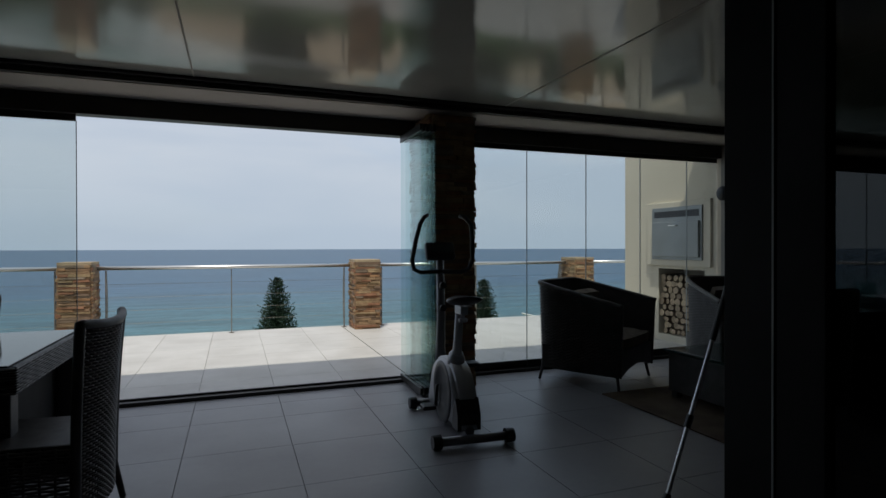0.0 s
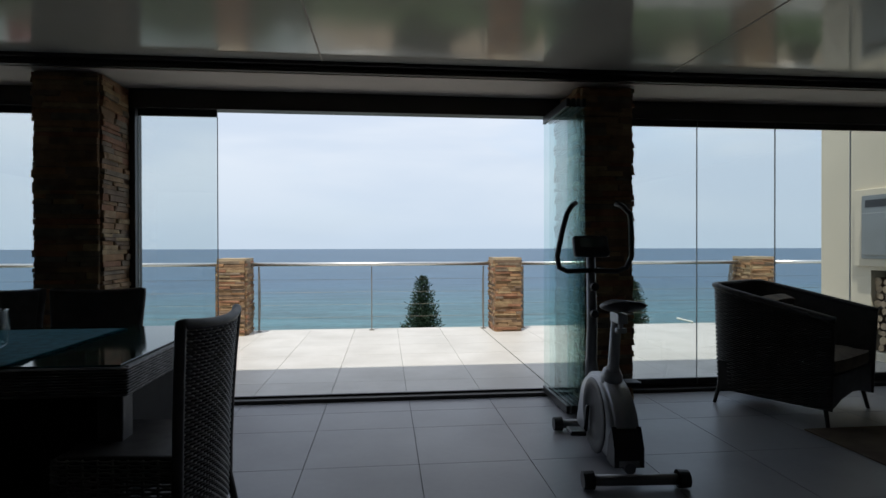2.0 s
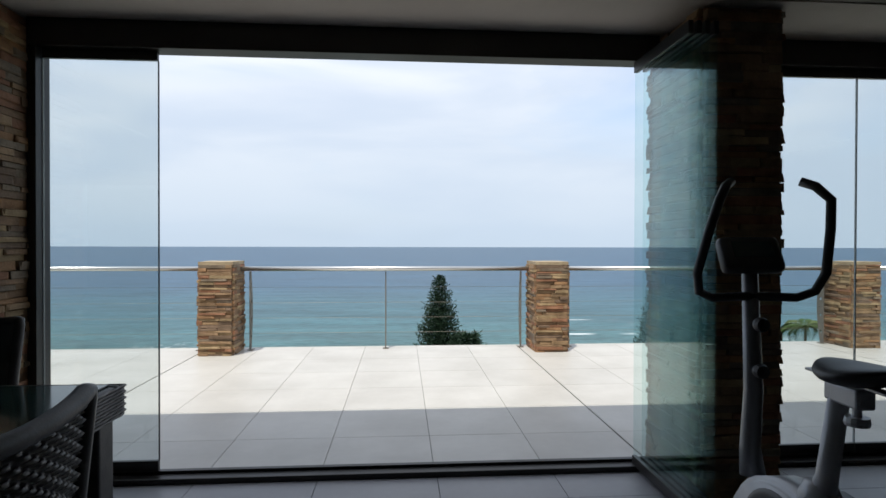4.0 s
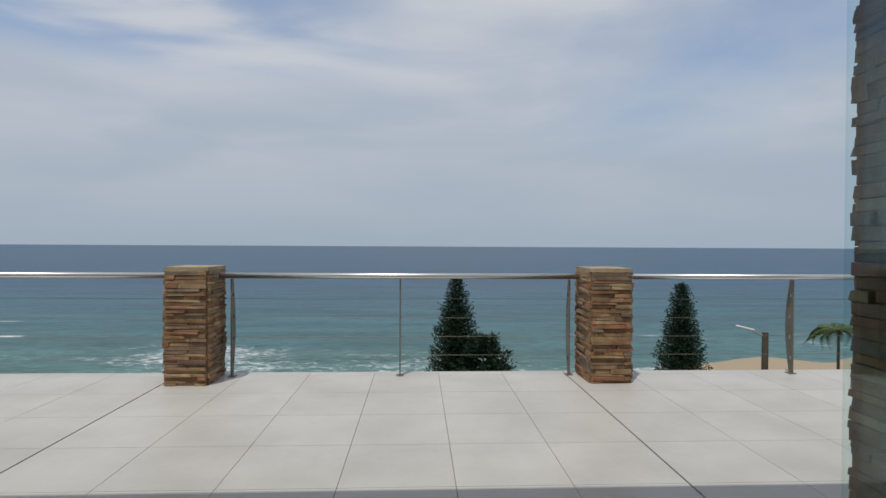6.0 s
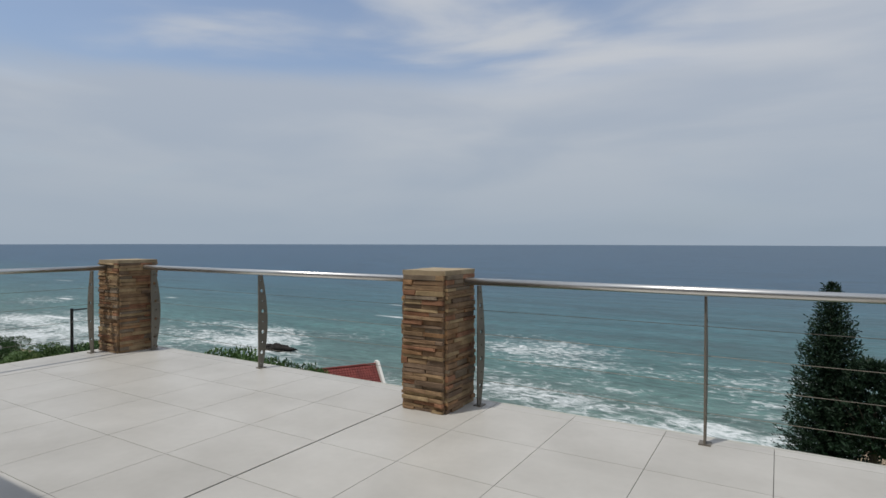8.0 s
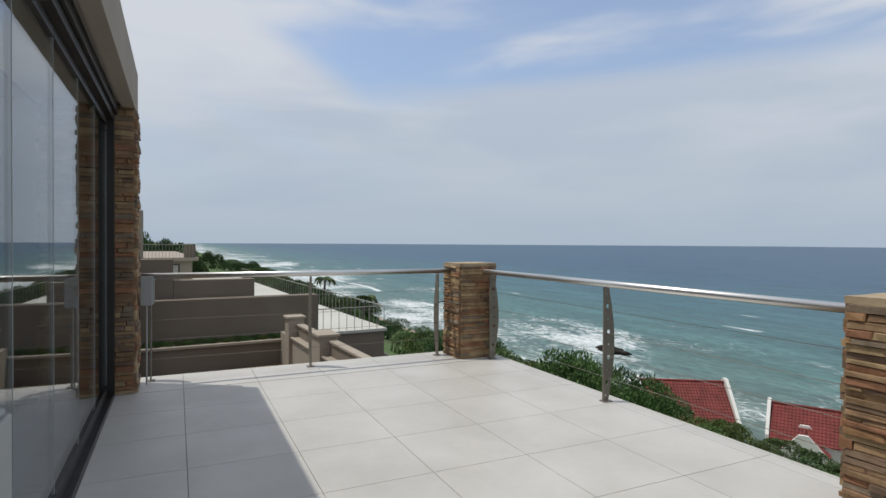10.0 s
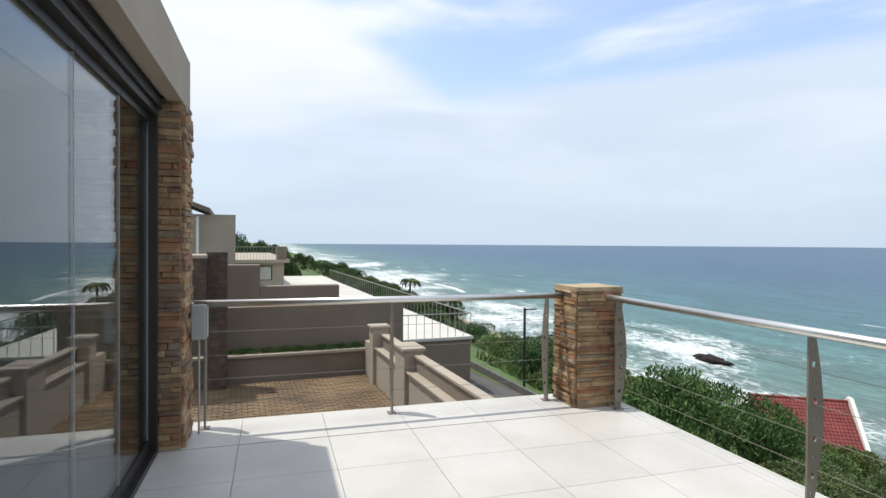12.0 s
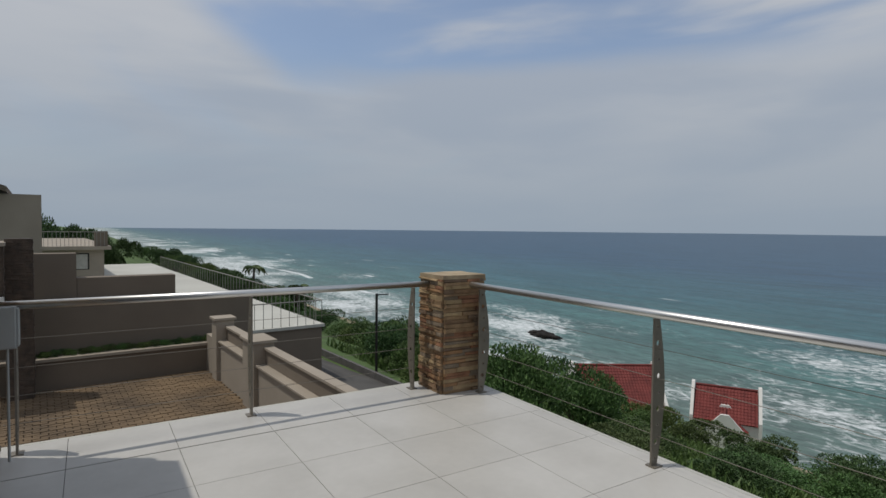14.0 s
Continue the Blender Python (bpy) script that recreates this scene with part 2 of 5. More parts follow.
def sea_mat():
    m = bpy.data.materials.new("sea_water")
    m.use_nodes = True
    n, l = m.node_tree.nodes, m.node_tree.links
    b = n["Principled BSDF"]
    geo, sep = n.new("ShaderNodeNewGeometry"), n.new("ShaderNodeSeparateXYZ")
    l.new(geo.outputs["Position"], sep.inputs[0])

    def rng(src, a, b_, c, d):
        r = n.new("ShaderNodeMapRange")
        for key, v in zip(("From Min", "From Max", "To Min", "To Max"), (a, b_, c, d)):
            r.inputs[key].default_value = v
        l.new(src, r.inputs[0])
        return r.outputs[0]

    def noise_at(scale, sx=1.0, sy=1.0, detail=5, dist=0.0, rough=0.55):
        mp, t = n.new("ShaderNodeMapping"), n.new("ShaderNodeTexNoise")
        mp.inputs["Scale"].default_value = (sx, sy, 1)
        t.inputs["Scale"].default_value, t.inputs["Detail"].default_value, t.inputs["Distortion"].default_value, t.inputs["Roughness"].default_value = scale, detail, dist, rough
        l.new(geo.outputs["Position"], mp.inputs[0])
        l.new(mp.outputs[0], t.inputs["Vector"])
        return t.outputs["Fac"]

    def mth(op, a, b_):
        q = n.new("ShaderNodeMath")
        q.operation = op
        for k, v in enumerate((a, b_)):
            if isinstance(v, (int, float)):
                q.inputs[k].default_value = v
            else:
                l.new(v, q.inputs[k])
        return q.outputs[0]

    # colour by distance from the shore: sandy green, turquoise, deep blue
    wob = rng(noise_at(0.012, 0.5, 1.0), 0, 1, -40, 40)
    off = mth("ADD", sep.outputs[1], wob)
    ramp = n.new("ShaderNodeValToRGB")
    cr = ramp.color_ramp
    cr.elements[0].position, cr.elements[0].color = 0.0, (0.10, 0.15, 0.13, 1)
    cr.elements[1].position, cr.elements[1].color = 1.0, (0.030, 0.076, 0.130, 1)
    for p, c in ((0.05, (0.055, 0.130, 0.122)), (0.14, (0.034, 0.102, 0.122)), (0.35, (0.026, 0.074, 0.125))):
        e = cr.elements.new(p)
        e.color = (*c, 1)
    l.new(rng(off, 70, 900, 0, 1), ramp.inputs[0])
    # streaks and swell
    streak = noise_at(0.10, 0.22, 1.0, 6)
    hs = n.new("ShaderNodeHueSaturation")
    l.new(ramp.outputs[0], hs.inputs["Color"])
    l.new(mth("MULTIPLY", rng(streak, 0.3, 0.7, 0.74, 1.26), rng(noise_at(0.8, 0.35, 1.0, 8), 0.3, 0.7, 0.62, 1.38)), hs.inputs["Value"])
    # surf: torn foam close in, breaker lines further out
    lace = noise_at(0.42, 0.65, 1.0, 9, 1.6, 0.70)
    patch = noise_at(0.022, 0.7, 1.3, 3)
    near = rng(sep.outputs[1], 90, 160, 1.0, 0.0)
    cut = mth("ADD", mth("MULTIPLY", lace, 0.55), mth("MULTIPLY", patch, 0.6))
    cut = mth("ADD", cut, mth("MULTIPLY", near, 0.125))
    surf = mth("MULTIPLY", rng(cut, 0.675, 0.77, 0, 0.95), rng(sep.outputs[1], 150, 185, 1, 0))
    wave = n.new("ShaderNodeTexWave")
    wave.wave_type, wave.bands_direction = "BANDS", "Y"
    wave.inputs["Scale"].default_value, wave.inputs["Distortion"].default_value, wave.inputs["Detail"].default_value, wave.inputs["Detail Scale"].default_value = 0.011, 2.4, 3.0, 0.6
    l.new(geo.outputs["Position"], wave.inputs["Vector"])
    crest = rng(wave.outputs["Fac"], 0.965, 0.99, 0, 1)
    gate = rng(noise_at(0.03, 0.8, 0.5, 2), 0.60, 0.64, 0, 1)
    lines = mth("MULTIPLY", mth("MULTIPLY", crest, gate), rng(sep.outputs[1], 150, 215, 1, 0))
    foam = mth("MULTIPLY", mth("MAXIMUM", surf, lines), rng(noise_at(0.7, 1.0, 1.0, 6), 0.3, 0.6, 0.55, 1.0))
    mix = n.new("ShaderNodeMixRGB")
    mix.inputs[2].default_value = (0.68, 0.71, 0.72, 1)
    l.new(foam, mix.inputs[0])
    l.new(hs.outputs[0], mix.inputs[1])
    l.new(mix.outputs[0], b.inputs["Base Color"])
    l.new(rng(foam, 0, 1, 0.42, 0.9), b.inputs["Roughness"])
    b.inputs["Specular IOR Level"].default_value = 0.30
    bp = n.new("ShaderNodeBump")
    bp.inputs["Strength"].default_value, bp.inputs["Distance"].default_value = 0.8, 1.6
    l.new(mth("ADD", mth("MULTIPLY", noise_at(0.09, 0.35, 1.0, 5), 1.0), mth("MULTIPLY", noise_at(0.9, 0.6, 1.0, 4), 0.12)), bp.inputs["Height"])
    l.new(bp.outputs[0], b.inputs["Normal"])
    return m


def ground_mat():
    m = mat("hill_grass", (0.075, 0.13, 0.03), 0.9, col2=(0.05, 0.085, 0.022), scale=0.35, fine=5.0, bump=0.8, spread=0.3, dist=0.08)
    n, l = m.node_tree.nodes, m.node_tree.links
    b = n["Principled BSDF"]
    src = b.inputs["Base Color"].links[0].from_socket
    geo, sep = n.new("ShaderNodeNewGeometry"), n.new("ShaderNodeSeparateXYZ")
    l.new(geo.outputs["Position"], sep.inputs[0])
    nz = n.new("ShaderNodeTexNoise")
    nz.inputs["Scale"].default_value = 0.12
    l.new(geo.outputs["Position"], nz.inputs["Vector"])
    add = n.new("ShaderNodeMath")
    add.operation = "MULTIPLY_ADD"
    add.inputs[1].default_value = 4.0
    l.new(nz.outputs["Fac"], add.inputs[0])
    l.new(sep.outputs[2], add.inputs[2])
    r = n.new("ShaderNodeMapRange")
    for key, v in zip(("From Min", "From Max", "To Min", "To Max"), (-19.8, -18.6, 1, 0)):
        r.inputs[key].default_value = v
    l.new(add.outputs[0], r.inputs[0])
    mix = n.new("ShaderNodeMixRGB")
    mix.inputs[2].default_value = (0.34, 0.265, 0.18, 1)
    l.new(r.outputs[0], mix.inputs[0])
    l.new(src, mix.inputs[1])
    l.new(mix.outputs[0], b.inputs["Base Color"])
    return m


def leaf_mat(name, col, rnd=0.35):
    m = bpy.data.materials.new(name)
    m.use_nodes = True
    n, l = m.node_tree.nodes, m.node_tree.links
    b = n["Principled BSDF"]
    geo = n.new("ShaderNodeNewGeometry")
    info = n.new("ShaderNodeObjectInfo")
    hs = n.new("ShaderNodeHueSaturation")
    hs.inputs["Color"].default_value = (*col, 1)
    r = n.new("ShaderNodeMapRange")
    r.inputs["To Min"].default_value, r.inputs["To Max"].default_value = 1 - rnd, 1 + rnd
    l.new(geo.outputs["Random Per Island"], r.inputs[0])
    r2 = n.new("ShaderNodeMapRange")
    r2.inputs["To Min"].default_value, r2.inputs["To Max"].default_value = 0.47, 0.53
    l.new(info.outputs["Random"], r2.inputs[0])
    l.new(r.outputs[0], hs.inputs["Value"])
    l.new(r2.outputs[0], hs.inputs["Hue"])
    l.new(hs.outputs[0], b.inputs["Base Color"])
    b.inputs["Roughness"].default_value = 0.6
    b.inputs["Specular IOR Level"].default_value = 0.3
    return m


def wicker_mat(name, col):
    return mat(name, col, 0.5, fine=140, scale=12, bump=0.3, spread=0.18, dist=0.002)


M_SEA = sea_mat()
M_GROUND = ground_mat()
M_LEAF = leaf_mat("shrub_leaves", (0.058, 0.098, 0.032))
M_LEAF_L = leaf_mat("young_leaves", (0.085, 0.14, 0.04))
M_PINE = leaf_mat("pine_needles", (0.017, 0.038, 0.018), 0.4)
M_PALM = leaf_mat("palm_fronds", (0.07, 0.105, 0.035), 0.3)
M_BARK = mat("bark", (0.10, 0.075, 0.055), 0.95, fine=12, scale=2, bump=0.8, dist=0.03)
M_WICKER = wicker_mat("dark_wicker", (0.06, 0.056, 0.054))
# black of the screen's mullion and of the panels darkening the table's underside
M_MULL_SHADE = mat("matt_black_frame_and_shade", (0.012, 0.012, 0.012), 0.7, fine=80, spread=0.1, spec=0.2)
# paler copy of the wicker: light on the dining set's strands as colour
M_WICKER_LIT = wicker_mat("lit_wicker", (0.15, 0.14, 0.13))
M_CUSHION = mat("seat_cushion", (0.16, 0.13, 0.10), 0.95, fine=220, scale=14, bump=0.3, spread=0.15)
M_PILLOW = mat("striped_pillow", (0.22, 0.18, 0.14), 0.95, fine=200, scale=10, bump=0.3, spread=0.2)
M_RUG = mat("brown_rug", (0.10, 0.07, 0.05), 1.0, col2=(0.16, 0.12, 0.08), scale=6, fine=300, bump=0.6, spread=0.3)
M_BIKE_S = mat("silver_plastic", (0.42, 0.43, 0.45), 0.35, 0.2, fine=60, bump=0.03, spread=0.04)
M_BIKE_K = mat("black_plastic", (0.02, 0.02, 0.022), 0.45, fine=120, bump=0.1, spread=0.1)
M_BIKE_T = mat("grey_tube_paint", (0.20, 0.205, 0.215), 0.35, 0.5, fine=60, bump=0.03, spread=0.05)
M_TEAL = mat("teal_cloth", (0.01, 0.16, 0.22), 0.9, fine=180, scale=20, bump=0.4, spread=0.2)
M_TABLEGLASS = mat("table_glass", (0.02, 0.045, 0.04), 0.04, fine=10, bump=0.0, spread=0.05, spec=0.7)
M_ROOF_RED = mat("red_roof_tiles", (0.20, 0.036, 0.03), 0.8, col2=(0.14, 0.028, 0.025), scale=1.2, fine=14, bump=0.5, spread=0.18, rnd=0.15, dist=0.02)
M_PAVER = mat("brick_paver", (0.15, 0.10, 0.055), 0.9, col2=(0.075, 0.052, 0.032), scale=0.8, fine=30, bump=0.4, spread=0.2, rnd=0.25)
M_ASPHALT = mat("asphalt", (0.085, 0.08, 0.075), 0.95, fine=30, scale=0.6, bump=0.4, spread=0.15)
M_ROCK = mat("wet_rock", (0.03, 0.026, 0.024), 0.85, fine=3, scale=0.5, bump=1.0, spread=0.3, dist=0.2, spec=0.2)
M_LOG = mat("firewood_bark", (0.16, 0.11, 0.075), 0.95, fine=40, scale=8, bump=0.6, spread=0.25, rnd=0.3)
M_LOGEND = mat("firewood_cut", (0.46, 0.35, 0.23), 0.9, fine=60, scale=10, bump=0.3, spread=0.2, rnd=0.25)
M_BRAAI = mat("brushed_stainless", (0.30, 0.31, 0.30), 0.5, 0.8, fine=90, scale=3, bump=0.05, spread=0.08)
M_BOX = mat("grey_enclosure", (0.33, 0.34, 0.33), 0.5, fine=60, bump=0.05, spread=0.05)
M_ALU = mat("silver_aluminium", (0.6, 0.6, 0.6), 0.3, 0.9, fine=80, spread=0.05)
M_CURTAIN = mat("pale_curtain", (0.5, 0.48, 0.44), 0.9, fine=30, spread=0.1)
M_GALV = mat("weathered_galvanised", (0.30, 0.29, 0.26), 0.6, 0.3, fine=60, spread=0.1)
M_DECK = mat("white_deck_paint", (0.50, 0.49, 0.44), 0.7, fine=10, scale=0.3, bump=0.05, spread=0.06)
M_CLEAR = glass_mat("vase_glass", (0.85, 0.93, 0.93))


# ---- mesh helpers ----
def mesh_of(name, bm, smooth=False):
    me = bpy.data.meshes.new(name)
    bm.to_mesh(me)
    bm.free()
    if smooth:
        for p in me.polygons:
            p.use_smooth = True
    return me


def part(name, bm, material, parent=None, label="", smooth=False):
    me = mesh_of(name, bm, smooth)
    me.materials.append(material)
    ob = new(name, me)
    ob.parent = parent
    if label:
        tagged(ob, label)
    return ob


def thing(name, label, category, at=(0, 0, 0), rz=0, group="", kind=""):
    ob = new(name)
    ob.matrix_world = pose(*at, 0, 0, rz)
    ob.empty_display_size = 0.1
    return tagged(ob, label, category, group, kind)


def box(bm, x0, x1, y0, y1, z0, z1, bevel=0.0, m=None):
    r = bmesh.ops.create_cube(bm, size=1.0)
    vs = r["verts"]
    bmesh.ops.transform(bm, verts=vs, matrix=Matrix.LocRotScale(((x0 + x1) / 2, (y0 + y1) / 2, (z0 + z1) / 2), None, (abs(x1 - x0), abs(y1 - y0), abs(z1 - z0))))
    if bevel:
        es = {e for v in vs for e in v.link_edges}
        rb = bmesh.ops.bevel(bm, geom=list(es), offset=bevel, segments=2, affect="EDGES", profile=0.5)
        vs = list({v for f in rb["faces"] for v in f.verts} | {v for v in vs if v.is_valid})
    if m is not None:
        bmesh.ops.transform(bm, verts=vs, matrix=m)
    return vs


def bbox(*a, **k):
    bm = bmesh.new()
    box(bm, *a, **k)
    return bm


def tube(bm, pts, r, seg=10, close=False, flat=1.0):
    """A tube along points; r a radius or one for each point."""
    pts = [Vector(p) for p in pts]
    rs = r if isinstance(r, (list, tuple)) else [r] * len(pts)
    rings = []
    side = None
    for k, p in enumerate(pts):
        d = (pts[min(k + 1, len(pts) - 1)] - pts[max(k - 1, 0)]).normalized()
        if side is None:
            side = d.cross(Vector((0, 0, 1)))
            if side.length < 0.1:
                side = d.cross(Vector((1, 0, 0)))
        side = (side - d * side.dot(d)).normalized()
        up = d.cross(side)
        rings.append([bm.verts.new(p + rs[k] * (math.cos(a) * side + flat * math.sin(a) * up)) for a in [2 * math.pi * j / seg for j in range(seg)]])
    for a, b in zip(rings, rings[1:]):
        for j in range(seg):
            bm.faces.new((a[j], a[(j + 1) % seg], b[(j + 1) % seg], b[j]))
    bm.faces.new(rings[0][::-1])
    bm.faces.new(rings[-1])
    return bm


def lathe(bm, prof, seg=20, m=None):
    """prof: (radius, z) pairs from bottom to top."""
    rings = [[bm.verts.new((r * math.cos(2 * math.pi * j / seg), r * math.sin(2 * math.pi * j / seg), z)) for j in range(seg)] for r, z in prof]
    for a, b in zip(rings, rings[1:]):
        for j in range(seg):
            bm.faces.new((a[j], a[(j + 1) % seg], b[(j + 1) % seg], b[j]))
    bm.faces.new(rings[0][::-1])
    bm.faces.new(rings[-1])
    if m is not None:
        bmesh.ops.transform(bm, verts=[v for r in rings for v in r], matrix=m)
    return bm


def prism(bm, outline, depth, m=None):
    """A flat outline in x, z pushed along y by depth, centred."""
    a = [bm.verts.new((x, -depth / 2, z)) for x, z in outline]
    b = [bm.verts.new((x, depth / 2, z)) for x, z in outline]
    bm.faces.new(a)
    bm.faces.new(b[::-1])
    for k in range(len(a)):
        j = (k + 1) % len(a)
        bm.faces.new((a[k], b[k], b[j], a[j]))
    bmesh.ops.recalc_face_normals(bm, faces=bm.faces[:])
    if m is not None:
        bmesh.ops.transform(bm, verts=a + b, matrix=m)
    return bm


def struct(name, bm, material, label, category, smooth=False):
    return tagged(part(name, bm, material, None, "", smooth), label, category, kind="structure")


# ---- the plan ----
GY = 5.59                     # the glass line
Y_IN, Y_OUT = 5.12, 5.72      # inner and outer faces of the middle columns
Y_FAS = 5.80                  # the roof's edge and the west column's outer face
HEAD, CEIL = 2.285, 2.50
X_W, X_E = -6.0, 5.80         # the room's west and east ends
Y_S = -3.6
TX_W, TY_N = -6.06, 9.41      # the terrace's west and sea edges
TX_E = 9.0
TILE, TILE_IN = 0.626, 0.64
TX0, TY0 = 0.150, 7.42       # one crossing of the tile joints outside
SEA = -24.0


# the neighbours' plot to the west lies at a slight angle to the house
PLOT = Matrix.Translation((-1.426, 6.428, 0.04)) @ Matrix.Rotation(radians(3.6), 4, "Z") @ Matrix.Translation((1.536, -6.283, 0))


def smooth01(a, b, v):
    t = min(1.0, max(0.0, (v - a) / (b - a)))
    return t * t * (3 - 2 * t)


def land(x, y):
    """Height of the hillside below the terraces, down to the sea bed."""
    near = max(-5.2 - 0.30 * max(0.0, y - 12), -23.2 - 0.045 * (y - 72))
    west = -5.2 - 0.36 * max(0.0, y - 0.063 * (x + 1.4) - 19)
    k = smooth01(-6, -14, x)
    z = near * (1 - k) + west * k
    z += (0.9 + 0.045 * max(0.0, y - 88)) * smooth01(40, 75, x) * smooth01(70, 100, y) * smooth01(135, 118, y)
    z += 1.2 * noise.noise(Vector((x * 0.05, y * 0.05, 0.0))) * smooth01(19, 34, y)
    z += 5.0 * smooth01(-70, -220, x) * smooth01(110, 30, y)
    return max(z, -36.0)


# ---- large structure ----
floor = struct("floor", bbox(X_W, X_E + 0.3, Y_S, GY + 0.02, -0.30, -0.010), M_GROUT, "grey porcelain tiled floor of the living room", "floor")
terrace = struct("terrace", bbox(TX_W, TX_E, GY + 0.02, TY_N, -0.35, -0.010), M_GROUT, "pale cream porcelain tiled terrace floor", "floor")
bm = bmesh.new()
box(bm, TX_W - 0.02, TX_E, TY_N, TY_N + 0.035, -0.60, 0.0)
box(bm, TX_W - 0.035, TX_W, GY + 0.1, TY_N + 0.035, -0.60, 0.0)
struct("terrace_edge", bm, M_DECK, "pale trim along the terrace slab's edge", "trim")
struct("terrace_base", bbox(TX_W, TX_E, Y_S, TY_N - 0.3, -6.5, -0.36), M_PLASTER_T, "plastered storey under the terrace", "wall")
bm = bmesh.new()
for x0, x1 in ((X_W, -2.353), (-2.347, 0.169), (0.175, 2.691), (2.697, X_E + 0.3)):
    box(bm, x0, x1, Y_S, 5.02, CEIL, CEIL + 0.1)
box(bm, X_W, X_E + 0.3, Y_S, 5.02, CEIL + 0.004, CEIL + 0.2)
struct("ceiling", bm, M_CEIL, "glossy grey ceiling panels with mirrored reflections", "ceiling")
bm = bmesh.new()
for x in (-2.350, 0.172, 2.694):
    box(bm, x - 0.006, x + 0.006, Y_S, 5.0, CEIL - 0.0025, CEIL + 0.002)
struct("ceiling_trim", bm, M_BULK, "pale cover strips between the ceiling panels", "trim")
struct("wall_south", bbox(X_W, X_E + 0.3, Y_S - 0.2, Y_S, 0, CEIL), M_ROOM, "painted back wall of the living room", "wall")
struct("wall_east", bbox(X_E, X_E + 0.3, Y_S, GY - 0.05, 0, CEIL), M_ROOM, "painted side wall of the living room", "wall")
struct("wall_west", bbox(X_W - 0.2, X_W, Y_S, Y_IN, 0, CEIL), M_ROOM, "painted side wall of the living room", "wall")
struct("bulkhead", bbox(-5.86, X_E + 0.3, 5.06, GY + 0.066, 2.43, 2.71), M_BULK, "plastered soffit above the folding glass doors", "trim")
bm = bmesh.new()
box(bm, X_W, X_E, 4.98, 5.055, 2.475, 2.51, 0.004)
box(bm, X_W, X_E, 5.02, 5.058, 2.435, 2.47, 0.004)
struct("blind_track", bm, M_FRAME, "dark twin curtain track along the ceiling edge", "trim")
for x0, x1 in ((-5.49, -1.79), (-1.335, 2.03), (2.475, X_E)):
    hd = struct("door_head", bbox(x0, x1, GY - 0.06, GY + 0.06, HEAD, 2.43, bevel=0.004), M_FRAME, "dark aluminium head rail of the frameless glass doors", "trim")
    part("cover_strip", bbox(x0, x1, GY + 0.062, GY + 0.085, HEAD + 0.05, 2.418, bevel=0.003), M_FRAME, hd)
bm = bmesh.new()
for x0, x1, g in ((-5.49, -1.79, GY), (-1.335, 2.03, GY), (2.475, X_E, GY)):
    box(bm, x0, x1, g - 0.085, g + 0.06, -0.006, 0.03, 0.004)
    box(bm, x0, x1, g - 0.012, g + 0.012, 0.02, 0.045, 0.002)
struct("door_sill", bm, M_FRAME, "dark aluminium floor track of the glass doors", "trim")
bm = bmesh.new()
box(bm, -5.86, X_E, Y_FAS - 0.10, Y_FAS, 2.40, 2.77)
struct("fascia", bm, M_PLASTER_T, "taupe plastered fascia of the flat roof", "trim")
struct("roof_slab", bbox(-5.86, X_E + 0.3, Y_S - 0.2, Y_FAS - 0.104, 2.716, 2.765), M_PLASTER_T, "flat concrete roof slab", "roof")
struct("outer_soffit", bbox(-5.86, X_E, GY + 0.07, Y_FAS - 0.104, 2.434, 2.71), M_BULK, "plastered outer soffit over the doors", "trim")

# the barbecue wall, with a niche for firewood
BY0, BY1, BZ0, BZ1 = 5.78, 6.57, 0.09, 0.96
bm = bmesh.new()
box(bm, X_E, X_E + 0.5, GY - 0.05, BY0, -0.3, 4.0)
box(bm, X_E, X_E + 0.5, BY1, 7.26, -0.3, 4.0)
box(bm, X_E, X_E + 0.5, BY0, BY1, BZ1, 4.0)
box(bm, X_E, X_E + 0.5, BY0, BY1, -0.3, BZ0)
box(bm, X_E + 0.42, X_E + 0.5, BY0, BY1, BZ0, BZ1)
box(bm, X_E - 0.04, X_E, 5.66, 6.75, 1.0, 1.83, 0.006)
struct("wall_barbecue", bm, M_PLASTER, "cream plastered barbecue wall with a firewood niche", "wall")


